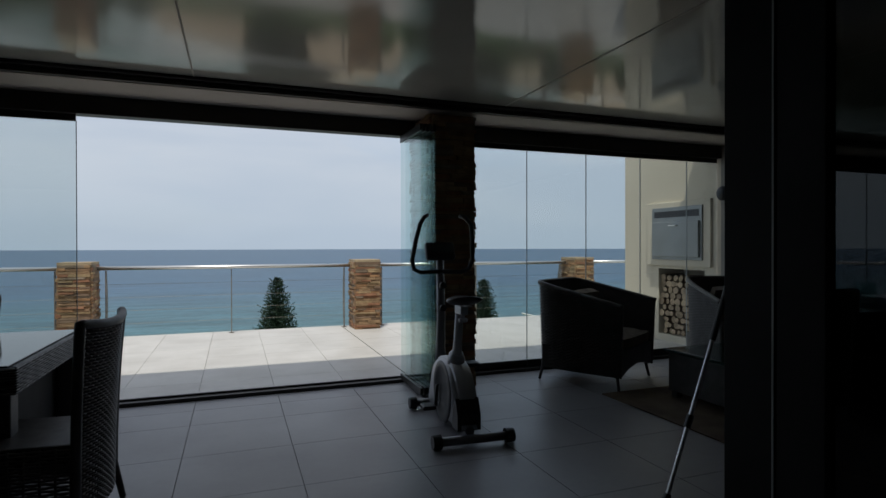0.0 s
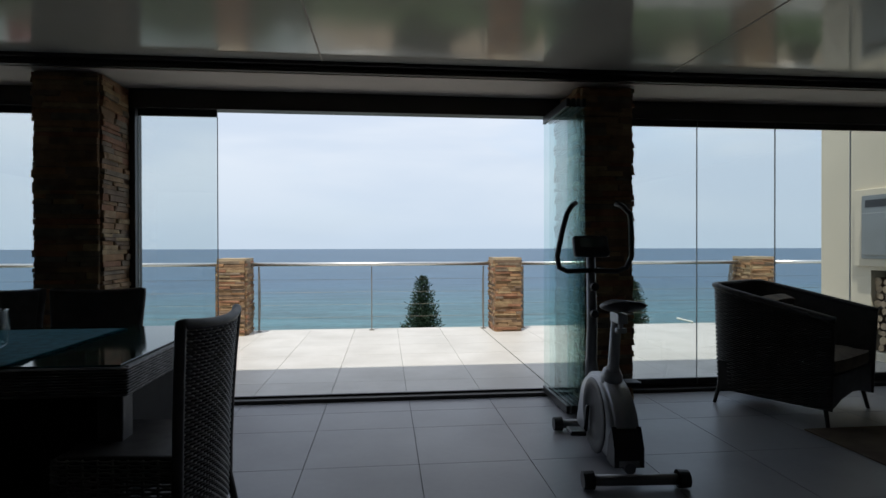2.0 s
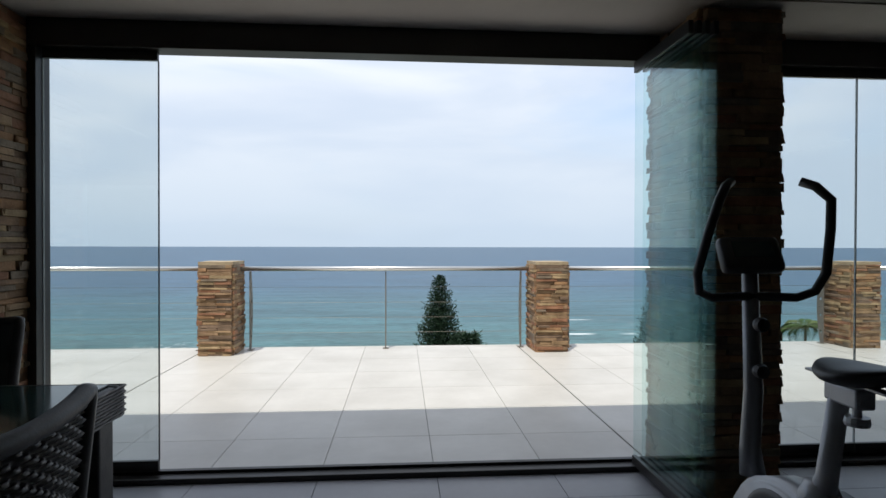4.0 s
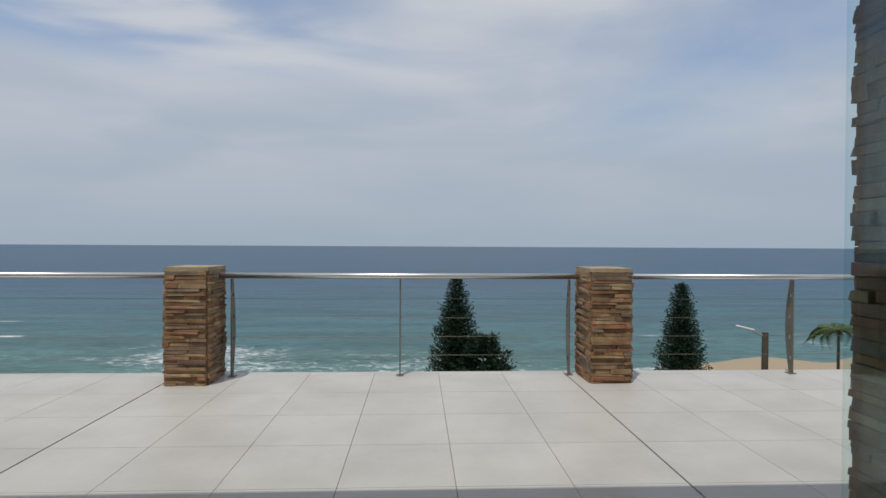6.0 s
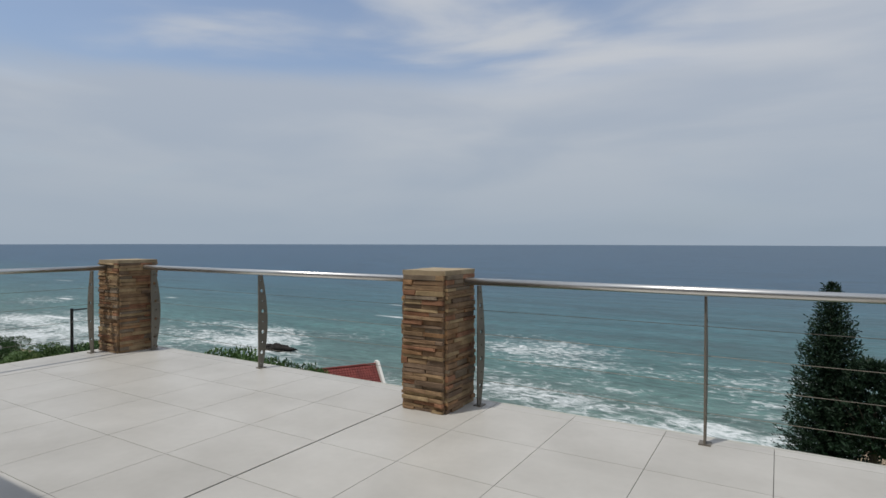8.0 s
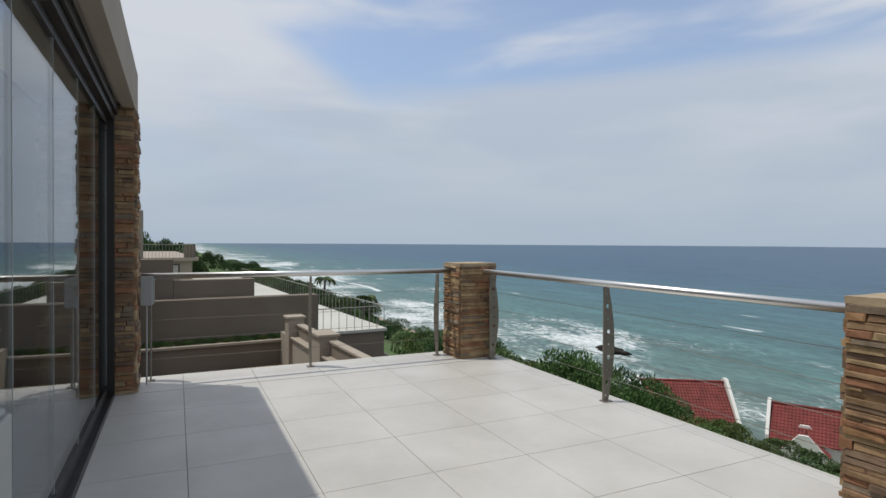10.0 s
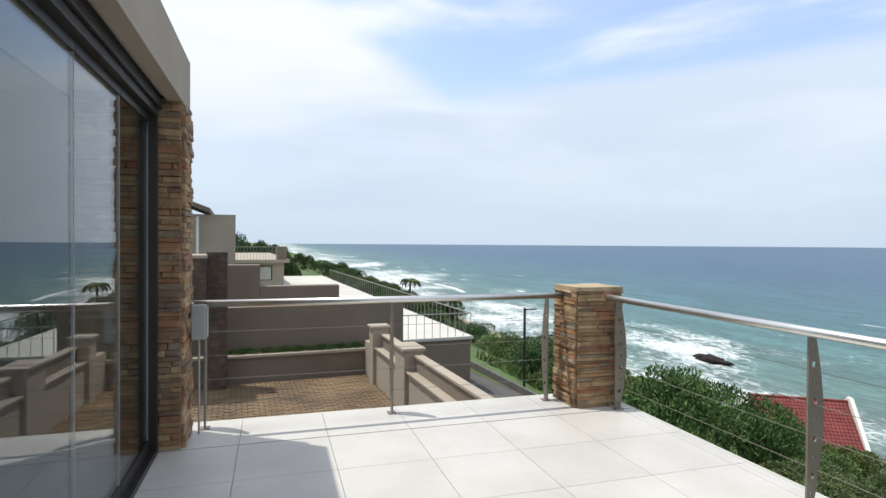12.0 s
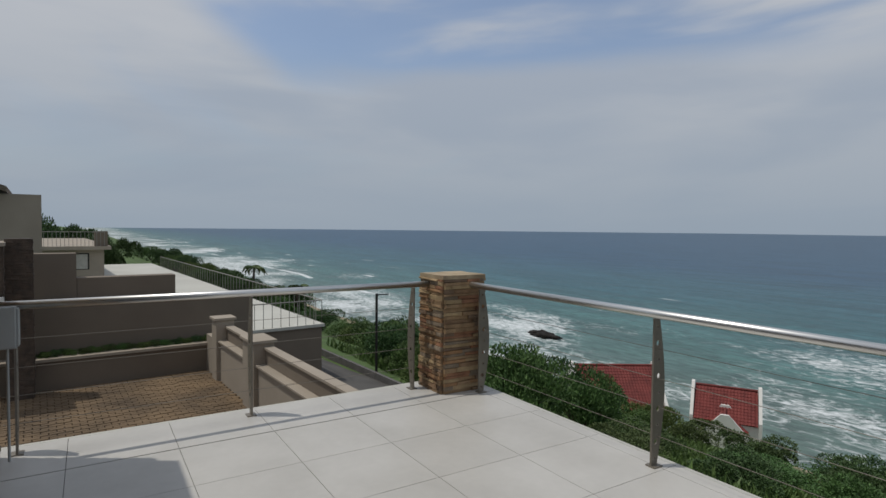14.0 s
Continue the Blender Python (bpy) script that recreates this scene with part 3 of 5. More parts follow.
# ---- terrace rail ----
def plate_post(name, parent, m):
    """A bowed flat plate with a straight inner edge and a row of round holes, standing in the local y-z plane."""
    h, thick, cells, seg = 0.935, 0.012, 9, 16

    def width(z):
        return 0.052 + 0.062 * math.sin(math.pi * min(1, max(0, z / h)))

    bm = bmesh.new()
    for k in range(cells):
        z0, z1 = h * k / cells, h * (k + 1) / cells
        zc, hh = (z0 + z1) / 2, (z1 - z0) / 2
        r = 0.019 if k % 2 else 0.009
        front_o, front_i, back_o, back_i = [], [], [], []
        for j in range(seg):
            c, s_ = math.cos(2 * math.pi * j / seg), math.sin(2 * math.pi * j / seg)
            q = max(abs(c), abs(s_))
            z = zc + hh * s_ / q
            y = width(z) * (c / q + 1) / 2
            yi, zi = width(zc) / 2 + r * c, zc + r * s_
            front_o.append(bm.verts.new((-thick / 2, y, z)))
            back_o.append(bm.verts.new((thick / 2, y, z)))
            front_i.append(bm.verts.new((-thick / 2, yi, zi)))
            back_i.append(bm.verts.new((thick / 2, yi, zi)))
        for j in range(seg):
            i = (j + 1) % seg
            bm.faces.new((front_o[j], front_i[j], front_i[i], front_o[i]))
            bm.faces.new((back_o[j], back_o[i], back_i[i], back_i[j]))
            bm.faces.new((front_i[j], back_i[j], back_i[i], front_i[i]))
            bm.faces.new((front_o[j], front_o[i], back_o[i], back_o[j]))
    bmesh.ops.remove_doubles(bm, verts=bm.verts[:], dist=0.0004)
    bmesh.ops.recalc_face_normals(bm, faces=bm.faces[:])
    box(bm, -0.035, 0.035, -0.005, 0.075, 0.0, 0.008)
    ob = part(name, bm, M_POST, parent)
    ob.matrix_local = m
    return ob


RAIL_Z, RAIL_Y, RAIL_X = 0.968, 9.23, -5.85
PILLARS = [(-6.025, -5.595), (-1.695, -1.295), (2.145, 2.555), (6.06, 6.465)]
PY0, PY1 = 8.925, 9.40


def rail_bay(x0, x1, posts):
    t = thing("balustrade", "stainless steel balustrade with bowed plate posts and wire cables", "balustrade", ((x0 + x1) / 2, RAIL_Y, 0), group="terrace balustrade")
    half = (x1 - x0) / 2
    bm = bmesh.new()
    tube(bm, [(-half, 0, RAIL_Z), (half, 0, RAIL_Z)], 0.027, 16)
    part("handrail", bm, M_STEEL, t, "brushed stainless tube", True)
    for x in posts:
        plate_post("post", t, pose(x - (x0 + x1) / 2, 0.02, 0))
    for z in (0.195, 0.376, 0.557, 0.743):
        bm = bmesh.new()
        tube(bm, [(-half, 0.06, z), (half, 0.06, z)], 0.002, 6)
        part("cable", bm, M_POST, t)
    return t


rail_bay(PILLARS[0][1], PILLARS[1][0], (-5.50, -3.67, -1.79))
rail_bay(PILLARS[1][1], PILLARS[2][0], (-1.20, 0.40, 2.05))
rail_bay(PILLARS[2][1], PILLARS[3][0], (2.65, 4.30, 5.97))
rail_bay(PILLARS[3][1], 8.2, (6.56, 7.7))
t = thing("balustrade", "stainless steel balustrade with bowed plate posts and wire cables", "balustrade", (RAIL_X, 7.45, 0), group="terrace balustrade")
bm = bmesh.new()
tube(bm, [(0, 5.83 - 7.45, RAIL_Z), (0, PY0 - 7.45, RAIL_Z)], 0.027, 16)
part("handrail", bm, M_STEEL, t, "brushed stainless tube", True)
for y in (5.90, 7.36, 8.80):
    plate_post("post", t, pose(-0.03, y - 7.45, 0, 0, 0, 90))
for z in (0.195, 0.376, 0.557, 0.743):
    bm = bmesh.new()
    tube(bm, [(-0.07, 5.83 - 7.45, z), (-0.07, PY0 - 7.45, z)], 0.002, 6)
    part("cable", bm, M_POST, t)

# ---- glass ----
W0 = -5.445
bays = [(GY, (-1.29, -0.70)), (GY, (2.51, 3.246, 3.96, 4.67, 5.33, 5.78)), (GY, [W0 + (-1.825 - W0) * k / 5 for k in range(6)])]
for gy, edges in bays:
    for x0, x1 in zip(edges, edges[1:]):
        w = x1 - x0
        t = thing("glass_door", "clear frameless folding glass door panel, closed", "glass door", ((x0 + x1) / 2, gy, 0), group="folding glass doors")
        g = part("pane", bbox(-w / 2 + 0.003, w / 2 - 0.003, -0.005, 0.005, 0.05, HEAD - 0.04), M_GLASS, t)
        g.visible_shadow = False
        part("bottom_clamp", bbox(-w / 2 + 0.003, w / 2 - 0.003, -0.012, 0.012, 0.046, 0.10, bevel=0.002), M_FRAME, t)
        part("top_clamp", bbox(-w / 2 + 0.003, w / 2 - 0.003, -0.012, 0.012, HEAD - 0.05, HEAD, bevel=0.002), M_FRAME, t)
        part("edge_seal", bbox(-w / 2 - 0.002, -w / 2 + 0.003, -0.006, 0.006, 0.10, HEAD - 0.05), M_BOX, t, "pale seal between panes")
        if x1 == -0.70:
            part("free_edge", bbox(w / 2 - 0.003, w / 2 + 0.001, -0.006, 0.006, 0.10, HEAD - 0.05), M_FRAME, t, "dark polished free edge")
for k in range(4):
    t = thing("glass_door", "blue-green glass door panel, folded into a stack", "glass door", (1.905 + k * 0.04, 5.26, 0), group="folding glass doors")
    g = part("pane", bbox(-0.005, 0.005, -0.30, 0.30 - 0.02 * k, 0.07, HEAD - 0.05), M_GLASS_ST, t)
    g.visible_shadow = False
    part("bottom_clamp", bbox(-0.012, 0.012, -0.30, 0.30 - 0.02 * k, 0.02, 0.075, bevel=0.002), M_FRAME, t)
    part("top_clamp", bbox(-0.012, 0.012, -0.30, 0.30 - 0.02 * k, HEAD - 0.06, HEAD, bevel=0.002), M_FRAME, t)
for x0, x1, g in ((-1.335, -1.29, GY), (2.475, 2.51, GY), (-1.82, -1.79, GY), (-5.49, -5.445, GY)):
    struct("jamb", bbox(x0, x1, g - 0.06, g + 0.06, 0.03, HEAD, bevel=0.003), M_FRAME, "dark aluminium door jamb", "trim")

# ---- the dark glass screen beside the start ----
scr = thing("glass_screen", "dark framed glass screen standing to the ceiling", "partition", (2.22, 1.665, 0))
bm = bmesh.new()
box(bm, -0.03, 0.05, 0.10, 0.27, 0, CEIL, 0.004)
box(bm, -0.03, 0.05, 0.285, 0.49, 0, CEIL, 0.004)
box(bm, -0.015, 0.03, 0.265, 0.29, 0, CEIL)
part("mullion", bm, M_MULL_SHADE, scr, "broad black mullion")
# the upright highlight on the mullion, made as a pale strip
part("highlight_strip", bbox(-0.034, -0.03, 0.28, 0.286, 0.35, 2.4), M_BOX, scr, "thin pale strip standing for the mullion's highlight")
part("pane", bbox(-0.006, 0.006, -3.4, 0.10, 0.06, CEIL - 0.06), M_GLASS_DK, scr)
part("bottom_rail", bbox(-0.02, 0.02, -3.4, 0.10, 0, 0.06), M_FRAME, scr)
part("top_rail", bbox(-0.02, 0.02, -3.4, 0.10, CEIL - 0.06, CEIL), M_FRAME, scr)

# ---- the barbecue and its firewood ----
b = thing("barbecue", "stainless steel barbecue built into the plastered wall, hood closed", "barbecue", (X_E - 0.04, 6.20, 1.10))
part("surround", bbox(-0.02, 0.0, -0.43, 0.43, -0.02, 0.66, bevel=0.004), M_BRAAI, b)
part("hood_door", bbox(-0.05, -0.02, -0.40, 0.40, 0.02, 0.47, bevel=0.008), M_BRAAI, b, "brushed steel drop door")
part("vent_slot", bbox(-0.024, -0.018, -0.38, 0.38, 0.53, 0.61), M_BIKE_K, b, "black smoke slot")
bm = bmesh.new()
tube(bm, [(-0.05, -0.07, 0.42), (-0.085, -0.06, 0.42), (-0.085, 0.06, 0.42), (-0.05, 0.07, 0.42)], 0.007, 8)
part("handle", bm, M_STEEL, b)
wood = thing("firewood_stack", "split firewood logs stacked in the wall niche", "firewood", (X_E, (BY0 + BY1) / 2, BZ0))
bm = bmesh.new()
lathe(bm, [(0.96, 0.0), (1.0, 0.03), (0.97, 0.5), (1.0, 0.97), (0.95, 1.0)], 9)
log_mesh = mesh_of("log", bm)
log_mesh.materials.append(M_LOG)
log_mesh.materials.append(M_LOGEND)
for p in log_mesh.polygons:
    if abs(p.normal.z) > 0.9:
        p.material_index = 1
rng_l = random.Random(4)
z, row = 0.0, 0
while z < BZ1 - BZ0 - 0.10:
    y = -(BY1 - BY0) / 2 + 0.05 + (0.03 if row % 2 else 0)
    while y < (BY1 - BY0) / 2 - 0.035:
        r = rng_l.uniform(0.032, 0.052)
        lg = new("log", log_mesh)
        lg.parent = wood
        lg.matrix_local = Matrix.Translation((0.03 + rng_l.uniform(-0.02, 0.03), y + r * 0.4, z + 0.045)) @ pose(0, 0, 0, 0, 90, rng_l.uniform(-4, 4)) @ pose(0, 0, 0, 0, 0, rng_l.uniform(0, 90)) @ Matrix.Diagonal((r, r * rng_l.uniform(0.75, 1.0), 0.34, 1))
        y += r * 1.95
    z += 0.078
    row += 1
bm = bmesh.new()
lathe(bm, [(0.07, 0), (0.085, 0.015), (0.085, 0.05), (0.06, 0.075), (0.02, 0.085)], 20)
lamp = tagged(part("wall_lamp", bm, M_BIKE_K, None, "", True), "round dark bulkhead lamp on the barbecue wall", "lamp")
lamp.matrix_world = pose(X_E, 5.48, 1.87, 0, -90, 0)


# ---- woven furniture ----
def weave(bm, plan, zlow, ztop, rows, per=2, amp=0.004, rad=0.0055, flare=0.05):
    """Strands round the plan curve, row over row, in and out of the stakes."""
    n = len(plan)
    nrm = []
    for k in range(n):
        d = (Vector(plan[min(k + 1, n - 1)]) - Vector(plan[max(k - 1, 0)])).normalized()
        nrm.append(Vector((-d.y, d.x)))
    for j in range(rows):
        pts = []
        for k in range(n):
            f = (j + 0.5) / rows
            s_ = 1 if ((k // per) + j) % 2 else -1
            p = Vector(plan[k]) + nrm[k] * amp * s_
            lean = flare * f * f if flare > 0.1 else flare * f
            zz = zlow + (ztop(k / (n - 1)) - zlow) * f
            pts.append((p.x * (1 + lean), p.y * (1 + lean), zz))
        tube(bm, pts, rad, 4)
    return bm


def shell(bm, plan, zlow, ztop, inset=0.012, thick=0.01, flare=0.05):
    """The solid sheet behind the strands."""
    n = len(plan)
    cols = []
    for k in range(n):
        d = (Vector(plan[min(k + 1, n - 1)]) - Vector(plan[max(k - 1, 0)])).normalized()
        nv = Vector((-d.y, d.x))
        col = []
        for f in (0.0, 0.5, 1.0):
            zz = zlow + (ztop(k / (n - 1)) - zlow) * f
            a, c = Vector(plan[k]) - nv * inset * 0.3, Vector(plan[k]) - nv * (inset * 0.3 + thick)
            lean = 1 + (flare * f * f if flare > 0.1 else flare * f)
            col.append((bm.verts.new((a.x * lean, a.y * lean, zz)), bm.verts.new((c.x * lean, c.y * lean, zz))))
        cols.append(col)
    for a, b_ in zip(cols, cols[1:]):
        for i in range(2):
            bm.faces.new((a[i][0], b_[i][0], b_[i + 1][0], a[i + 1][0]))
            bm.faces.new((a[i][1], a[i + 1][1], b_[i + 1][1], b_[i][1]))
        bm.faces.new((a[2][0], b_[2][0], b_[2][1], a[2][1]))
        bm.faces.new((a[0][1], b_[0][1], b_[0][0], a[0][0]))
    for c in (cols[0], cols[-1]):
        for i in range(2):
            bm.faces.new((c[i][0], c[i + 1][0], c[i + 1][1], c[i][1]))
    return bm


def tub_plan(w, d, n, bend=0.55):
    """From the front of one arm round the back to the front of the other; the front is +y."""
    raw, run = [], [0.0]
    for k in range(2001):
        a = math.pi * k / 2000
        c, s_ = math.cos(a), math.sin(a)
        raw.append((w / 2 * math.copysign(abs(c) ** bend, c), d / 2 - d * abs(s_) ** bend))
        if k:
            run.append(run[-1] + math.dist(raw[-1], raw[-2]))
    at = [run[-1] * k / (n - 1) for k in range(n)]
    return list(zip(np.interp(at, run, [p[0] for p in raw]).tolist(), np.interp(at, run, [p[1] for p in raw]).tolist()))


def cushion_bm(w, d, h, m=None):
    bm = bmesh.new()
    box(bm, -w / 2, w / 2, -d / 2, d / 2, 0, h)
    bmesh.ops.subdivide_edges(bm, edges=bm.edges[:], cuts=5, use_grid_fill=True)
    for v in bm.verts:
        fx, fy = abs(v.co.x) / (w / 2), abs(v.co.y) / (d / 2)
        edge = max(fx, fy)
        v.co.z = h / 2 + (v.co.z - h / 2) * (1.12 - 0.5 * edge ** 5)
        v.co.x *= 1 - 0.05 * fy ** 4
        v.co.y *= 1 - 0.05 * fx ** 4
    if m is not None:
        bmesh.ops.transform(bm, verts=bm.verts[:], matrix=m)
    return bm


def leg(parent, x, y, dx, dy, z1, r=0.016):
    bm = bmesh.new()
    tube(bm, [(x + dx, y + dy, 0), (x, y, z1)], [r * 0.8, r], 10)
    part("leg", bm, M_WICKER, parent)


def dining_chair(at, rz):
    t = thing("dining_chair", "dark brown woven wicker dining chair with a curved back", "chair", at, rz, group="chairs round the table")
    # curved back, hollow towards the sitter, leaning out at the top
    back = [(0.245 - 0.49 * k / 48, -0.225 - 0.045 * (1 - (k / 24 - 1) ** 2)) for k in range(49)]

    def top(u):
        return 0.915 + 0.02 * (2 * u - 1) ** 2

    bm = bmesh.new()
    shell(bm, back, 0.10, top, flare=0.14)
    part("backrest", bm, M_WICKER, t)
    bm = bmesh.new()
    weave(bm, back, 0.10, top, 58, 2, 0.0045, 0.0062, 0.14)
    part("weave", bm, M_WICKER_LIT, t, "woven dark wicker strands", True)
    bm = bmesh.new()
    side = [(back[0][0] * (1 + 0.14 * f * f), back[0][1] * (1 + 0.14 * f * f), 0.12 + 0.80 * f) for f in (0, 0.25, 0.5, 0.75, 1.0)]
    edge = side + [(p[0] * 1.14, p[1] * 1.14, top(k / 48) + 0.004) for k, p in enumerate(back)] + [(-x, y, z) for x, y, z in reversed(side)]
    tube(bm, edge, 0.021, 10)
    part("top_roll", bm, M_WICKER, t, "rolled wicker edge", True)
    # woven apron below the seat
    apron = [(0.245, -0.21 + 0.46 * k / 24) for k in range(25)] + [(0.245 - 0.49 * k / 24, 0.25) for k in range(1, 25)] + [(-0.245, 0.25 - 0.46 * k / 24) for k in range(1, 25)]
    bm = bmesh.new()
    weave(bm, apron, 0.12, lambda u: 0.42, 20, 2, 0.004, 0.006, 0.0)
    for k in range(0, 73, 3):
        tube(bm, [(apron[k][0], apron[k][1], 0.12), (apron[k][0], apron[k][1], 0.42)], 0.006, 5)
    part("apron", bm, M_WICKER_LIT, t, "open woven apron", True)
    part("seat", bbox(-0.235, 0.235, -0.21, 0.24, 0.34, 0.43, bevel=0.01), M_WICKER, t)
    for x, y, dx, dy in ((-0.22, 0.22, -0.01, 0.02), (0.22, 0.22, 0.01, 0.02), (-0.22, -0.20, -0.02, -0.07), (0.22, -0.20, 0.02, -0.07)):
        leg(t, x, y, dx, dy, 0.36, 0.019)
    return t


chair = dining_chair((-0.38, 3.53, 0), 84)
copy_thing(chair, pose(-1.28, 4.70, 0, 0, 0, 180))
copy_thing(chair, pose(-1.92, 4.72, 0, 0, 0, 176))
copy_thing(chair, pose(-1.36, 3.12, 0, 0, 0, -4))

tb = thing("dining_table", "dark wicker dining table with an inset glass top", "table", (-1.45, 4.06, 0))
bm = bmesh.new()
for a in ((-1.0, 1.0, -0.61, -0.575), (-1.0, 1.0, 0.575, 0.61), (-1.0, -0.965, -0.575, 0.575), (0.965, 1.0, -0.575, 0.575)):
    box(bm, *a, 0.62, 0.735, 0.012)
part("rim", bm, M_WICKER, tb)
bm = bmesh.new()
rect = []
for (xa, ya), (xb, yb) in zip(((-1, -0.61), (1, -0.61), (1, 0.61), (-1, 0.61)), ((1, -0.61), (1, 0.61), (-1, 0.61), (-1, -0.61))):
    for k in range(60):
        rect.append((xa + (xb - xa) * k / 60, ya + (yb - ya) * k / 60))
rect.append(rect[0])
for j in range(10):
    tube(bm, [(x * (1.004 + (0.004 if (k // 2 + j) % 2 else 0)), y * (1.007 + (0.006 if (k // 2 + j) % 2 else 0)), 0.626 + j * 0.0115) for k, (x, y) in enumerate(rect)], 0.0058, 4)
part("rim_weave", bm, M_WICKER_LIT, tb, "woven dark wicker strands", True)
part("glass_top", bbox(-0.968, 0.968, -0.578, 0.578, 0.728, 0.742, bevel=0.002), M_TABLEGLASS, tb, "dark tinted glass top")
for x in (-0.93, 0.93):
    for y in (-0.54, 0.54):
        part("leg", bbox(x - 0.05, x + 0.05, y - 0.05, y + 0.05, 0.0, 0.62, bevel=0.008), M_WICKER, tb)
# panels added to stand for the shade under the table, not parts of it
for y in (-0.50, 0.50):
    part("side_shade_panel", bbox(-0.88, 0.88, y - 0.015, y + 0.015, 0.03, 0.63, bevel=0.004), M_MULL_SHADE, tb, "added black panel standing for the shade under the top")
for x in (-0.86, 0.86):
    part("end_shade_panel", bbox(x - 0.015, x + 0.015, -0.48, 0.48, 0.03, 0.63, bevel=0.004), M_MULL_SHADE, tb, "added black panel standing for the shade under the top")
part("underframe", bbox(-0.96, 0.96, -0.57, 0.57, 0.63, 0.70, bevel=0.004), M_WICKER, tb, "dark wicker frame under the glass")
bm = bmesh.new()
bmesh.ops.create_grid(bm, x_segments=30, y_segments=30, size=0.5)
for v in bm.verts:
    v.co = Vector((v.co.x * 1.06, v.co.y * 1.05, 0.004 + 0.003 * noise.noise(v.co * 6)))
rng_f = random.Random(8)
for k in range(60):
    y = -0.52 + k * 1.04 / 60
    tube(bm, [(0.52, y, 0.004), (0.55 + rng_f.uniform(0, 0.02), y + rng_f.uniform(-0.012, 0.012), 0.003)], 0.002, 4)
bmesh.ops.solidify(bm, geom=bm.faces[:900], thickness=0.002)
cloth = tagged(part("table_runner", bm, M_TEAL), "teal fringed cloth lying on the glass table top", "cloth")
cloth.matrix_world = pose(-1.45, 3.99, 0.744)
bm = bmesh.new()
lathe(bm, [(0.05, 0.0), (0.075, 0.02), (0.085, 0.10), (0.075, 0.17), (0.08, 0.18), (0.072, 0.18), (0.066, 0.17), (0.076, 0.10), (0.066, 0.03), (0.01, 0.02)], 28)
vase = tagged(part("glass_bowl", bm, M_CLEAR, None, "", True), "clear glass bowl standing on the table", "bowl")
vase.matrix_world = pose(-1.23, 3.85, 0.752)


def armchair(at, rz, label):
    t = thing("armchair", label, "armchair", at, rz, group="wicker lounge chairs")
    plan = tub_plan(0.82, 0.84, 97, 0.34)

    def top(u):
        return 0.73 + 0.18 * min(1.0, min(u, 1 - u) / 0.34)

    bm = bmesh.new()
    shell(bm, plan, 0.12, top)
    part("backrest", bm, M_WICKER, t)
    bm = bmesh.new()
    weave(bm, plan, 0.12, top, 52)
    part("weave", bm, M_WICKER, t, "woven dark wicker strands", True)
    bm = bmesh.new()
    tube(bm, [(p[0] * 1.05, p[1] * 1.05, top(k / 96) + 0.004) for k, p in enumerate(plan)], 0.022, 8)
    part("top_roll", bm, M_WICKER, t, "rolled wicker edge", True)
    bm = bmesh.new()
    prism(bm, [(-0.39, 0.12), (-0.2, 0.17), (0, 0.19), (0.2, 0.17), (0.39, 0.12), (0.39, 0.34), (-0.39, 0.34)], 0.76, Matrix.Translation((0, 0.03, 0)))
    part("seat_base", bm, M_WICKER, t)
    part("seat_cushion", cushion_bm(0.70, 0.74, 0.13, Matrix.Translation((0, 0.06, 0.34))), M_CUSHION, t, "brown seat cushion")
    part("pillow", cushion_bm(0.46, 0.40, 0.13, Matrix.Translation((0.02, -0.16, 0.48)) @ pose(0, 0, 0, 68, 0, 0) @ Matrix.Translation((0, 0.16, -0.02))), M_PILLOW, t, "striped brown scatter cushion")
    for x, y in ((-0.36, 0.36), (0.36, 0.36), (-0.34, -0.36), (0.34, -0.36)):
        leg(t, x, y, 0.03 * math.copysign(1, x), 0.03 * math.copysign(1, y), 0.16)
    return t


armchair((3.68, 5.05, 0), -149, "dark wicker tub armchair with brown seat cushion")
armchair((5.24, 4.77, 0), 160, "dark wicker tub armchair beside the coffee table")

ct = thing("coffee_table", "dark wicker box coffee table on the rug", "table", (4.26, 3.82, 0.012))
part("body", bbox(-0.43, 0.43, -0.42, 0.42, 0.05, 0.37, bevel=0.012), M_WICKER, ct)
part("tabletop", bbox(-0.46, 0.46, -0.45, 0.45, 0.37, 0.395, bevel=0.004), M_TABLEGLASS, ct, "dark glass top")
for x in (-0.38, 0.38):
    for y in (-0.37, 0.37):
        part("leg", bbox(x - 0.03, x + 0.03, y - 0.03, y + 0.03, 0, 0.05, bevel=0.004), M_WICKER, ct)
bm = bmesh.new()
box(bm, 3.36, 5.55, 2.3, 4.50, 0.0, 0.012, 0.004)
tagged(part("rug", bm, M_RUG), "thin brown patterned rug on the tiles", "rug")

tp = thing("tripod", "tall silver tripod with spread legs on the rug", "tripod", (3.05, 2.72, 0))
for fx, fy in ((-0.62, 0.0), (0.63, -0.18), (0.05, -0.72)):
    def along(f, fx=fx, fy=fy):
        return (fx * (0.06 + 0.94 * f), fy * (0.06 + 0.94 * f), 1.52 * (1 - f) + 0.02)

    bm = bmesh.new()
    tube(bm, [along(0.0), along(0.5)], 0.016, 10)
    lg = part("leg", bm, M_BIKE_K, tp)
    bm = bmesh.new()
    tube(bm, [along(0.48), along(0.99)], 0.011, 10)
    part("tube", bm, M_ALU, lg, "straight silver lower tube")
    bm = bmesh.new()
    tube(bm, [along(0.74), along(0.78)], 0.018, 10)
    part("clamp", bm, M_BIKE_K, lg)
    bm = bmesh.new()
    tube(bm, [along(0.985), along(1.005)], [0.016, 0.02], 10)
    part("rubber_foot", bm, M_BIKE_K, lg)
bm = bmesh.new()
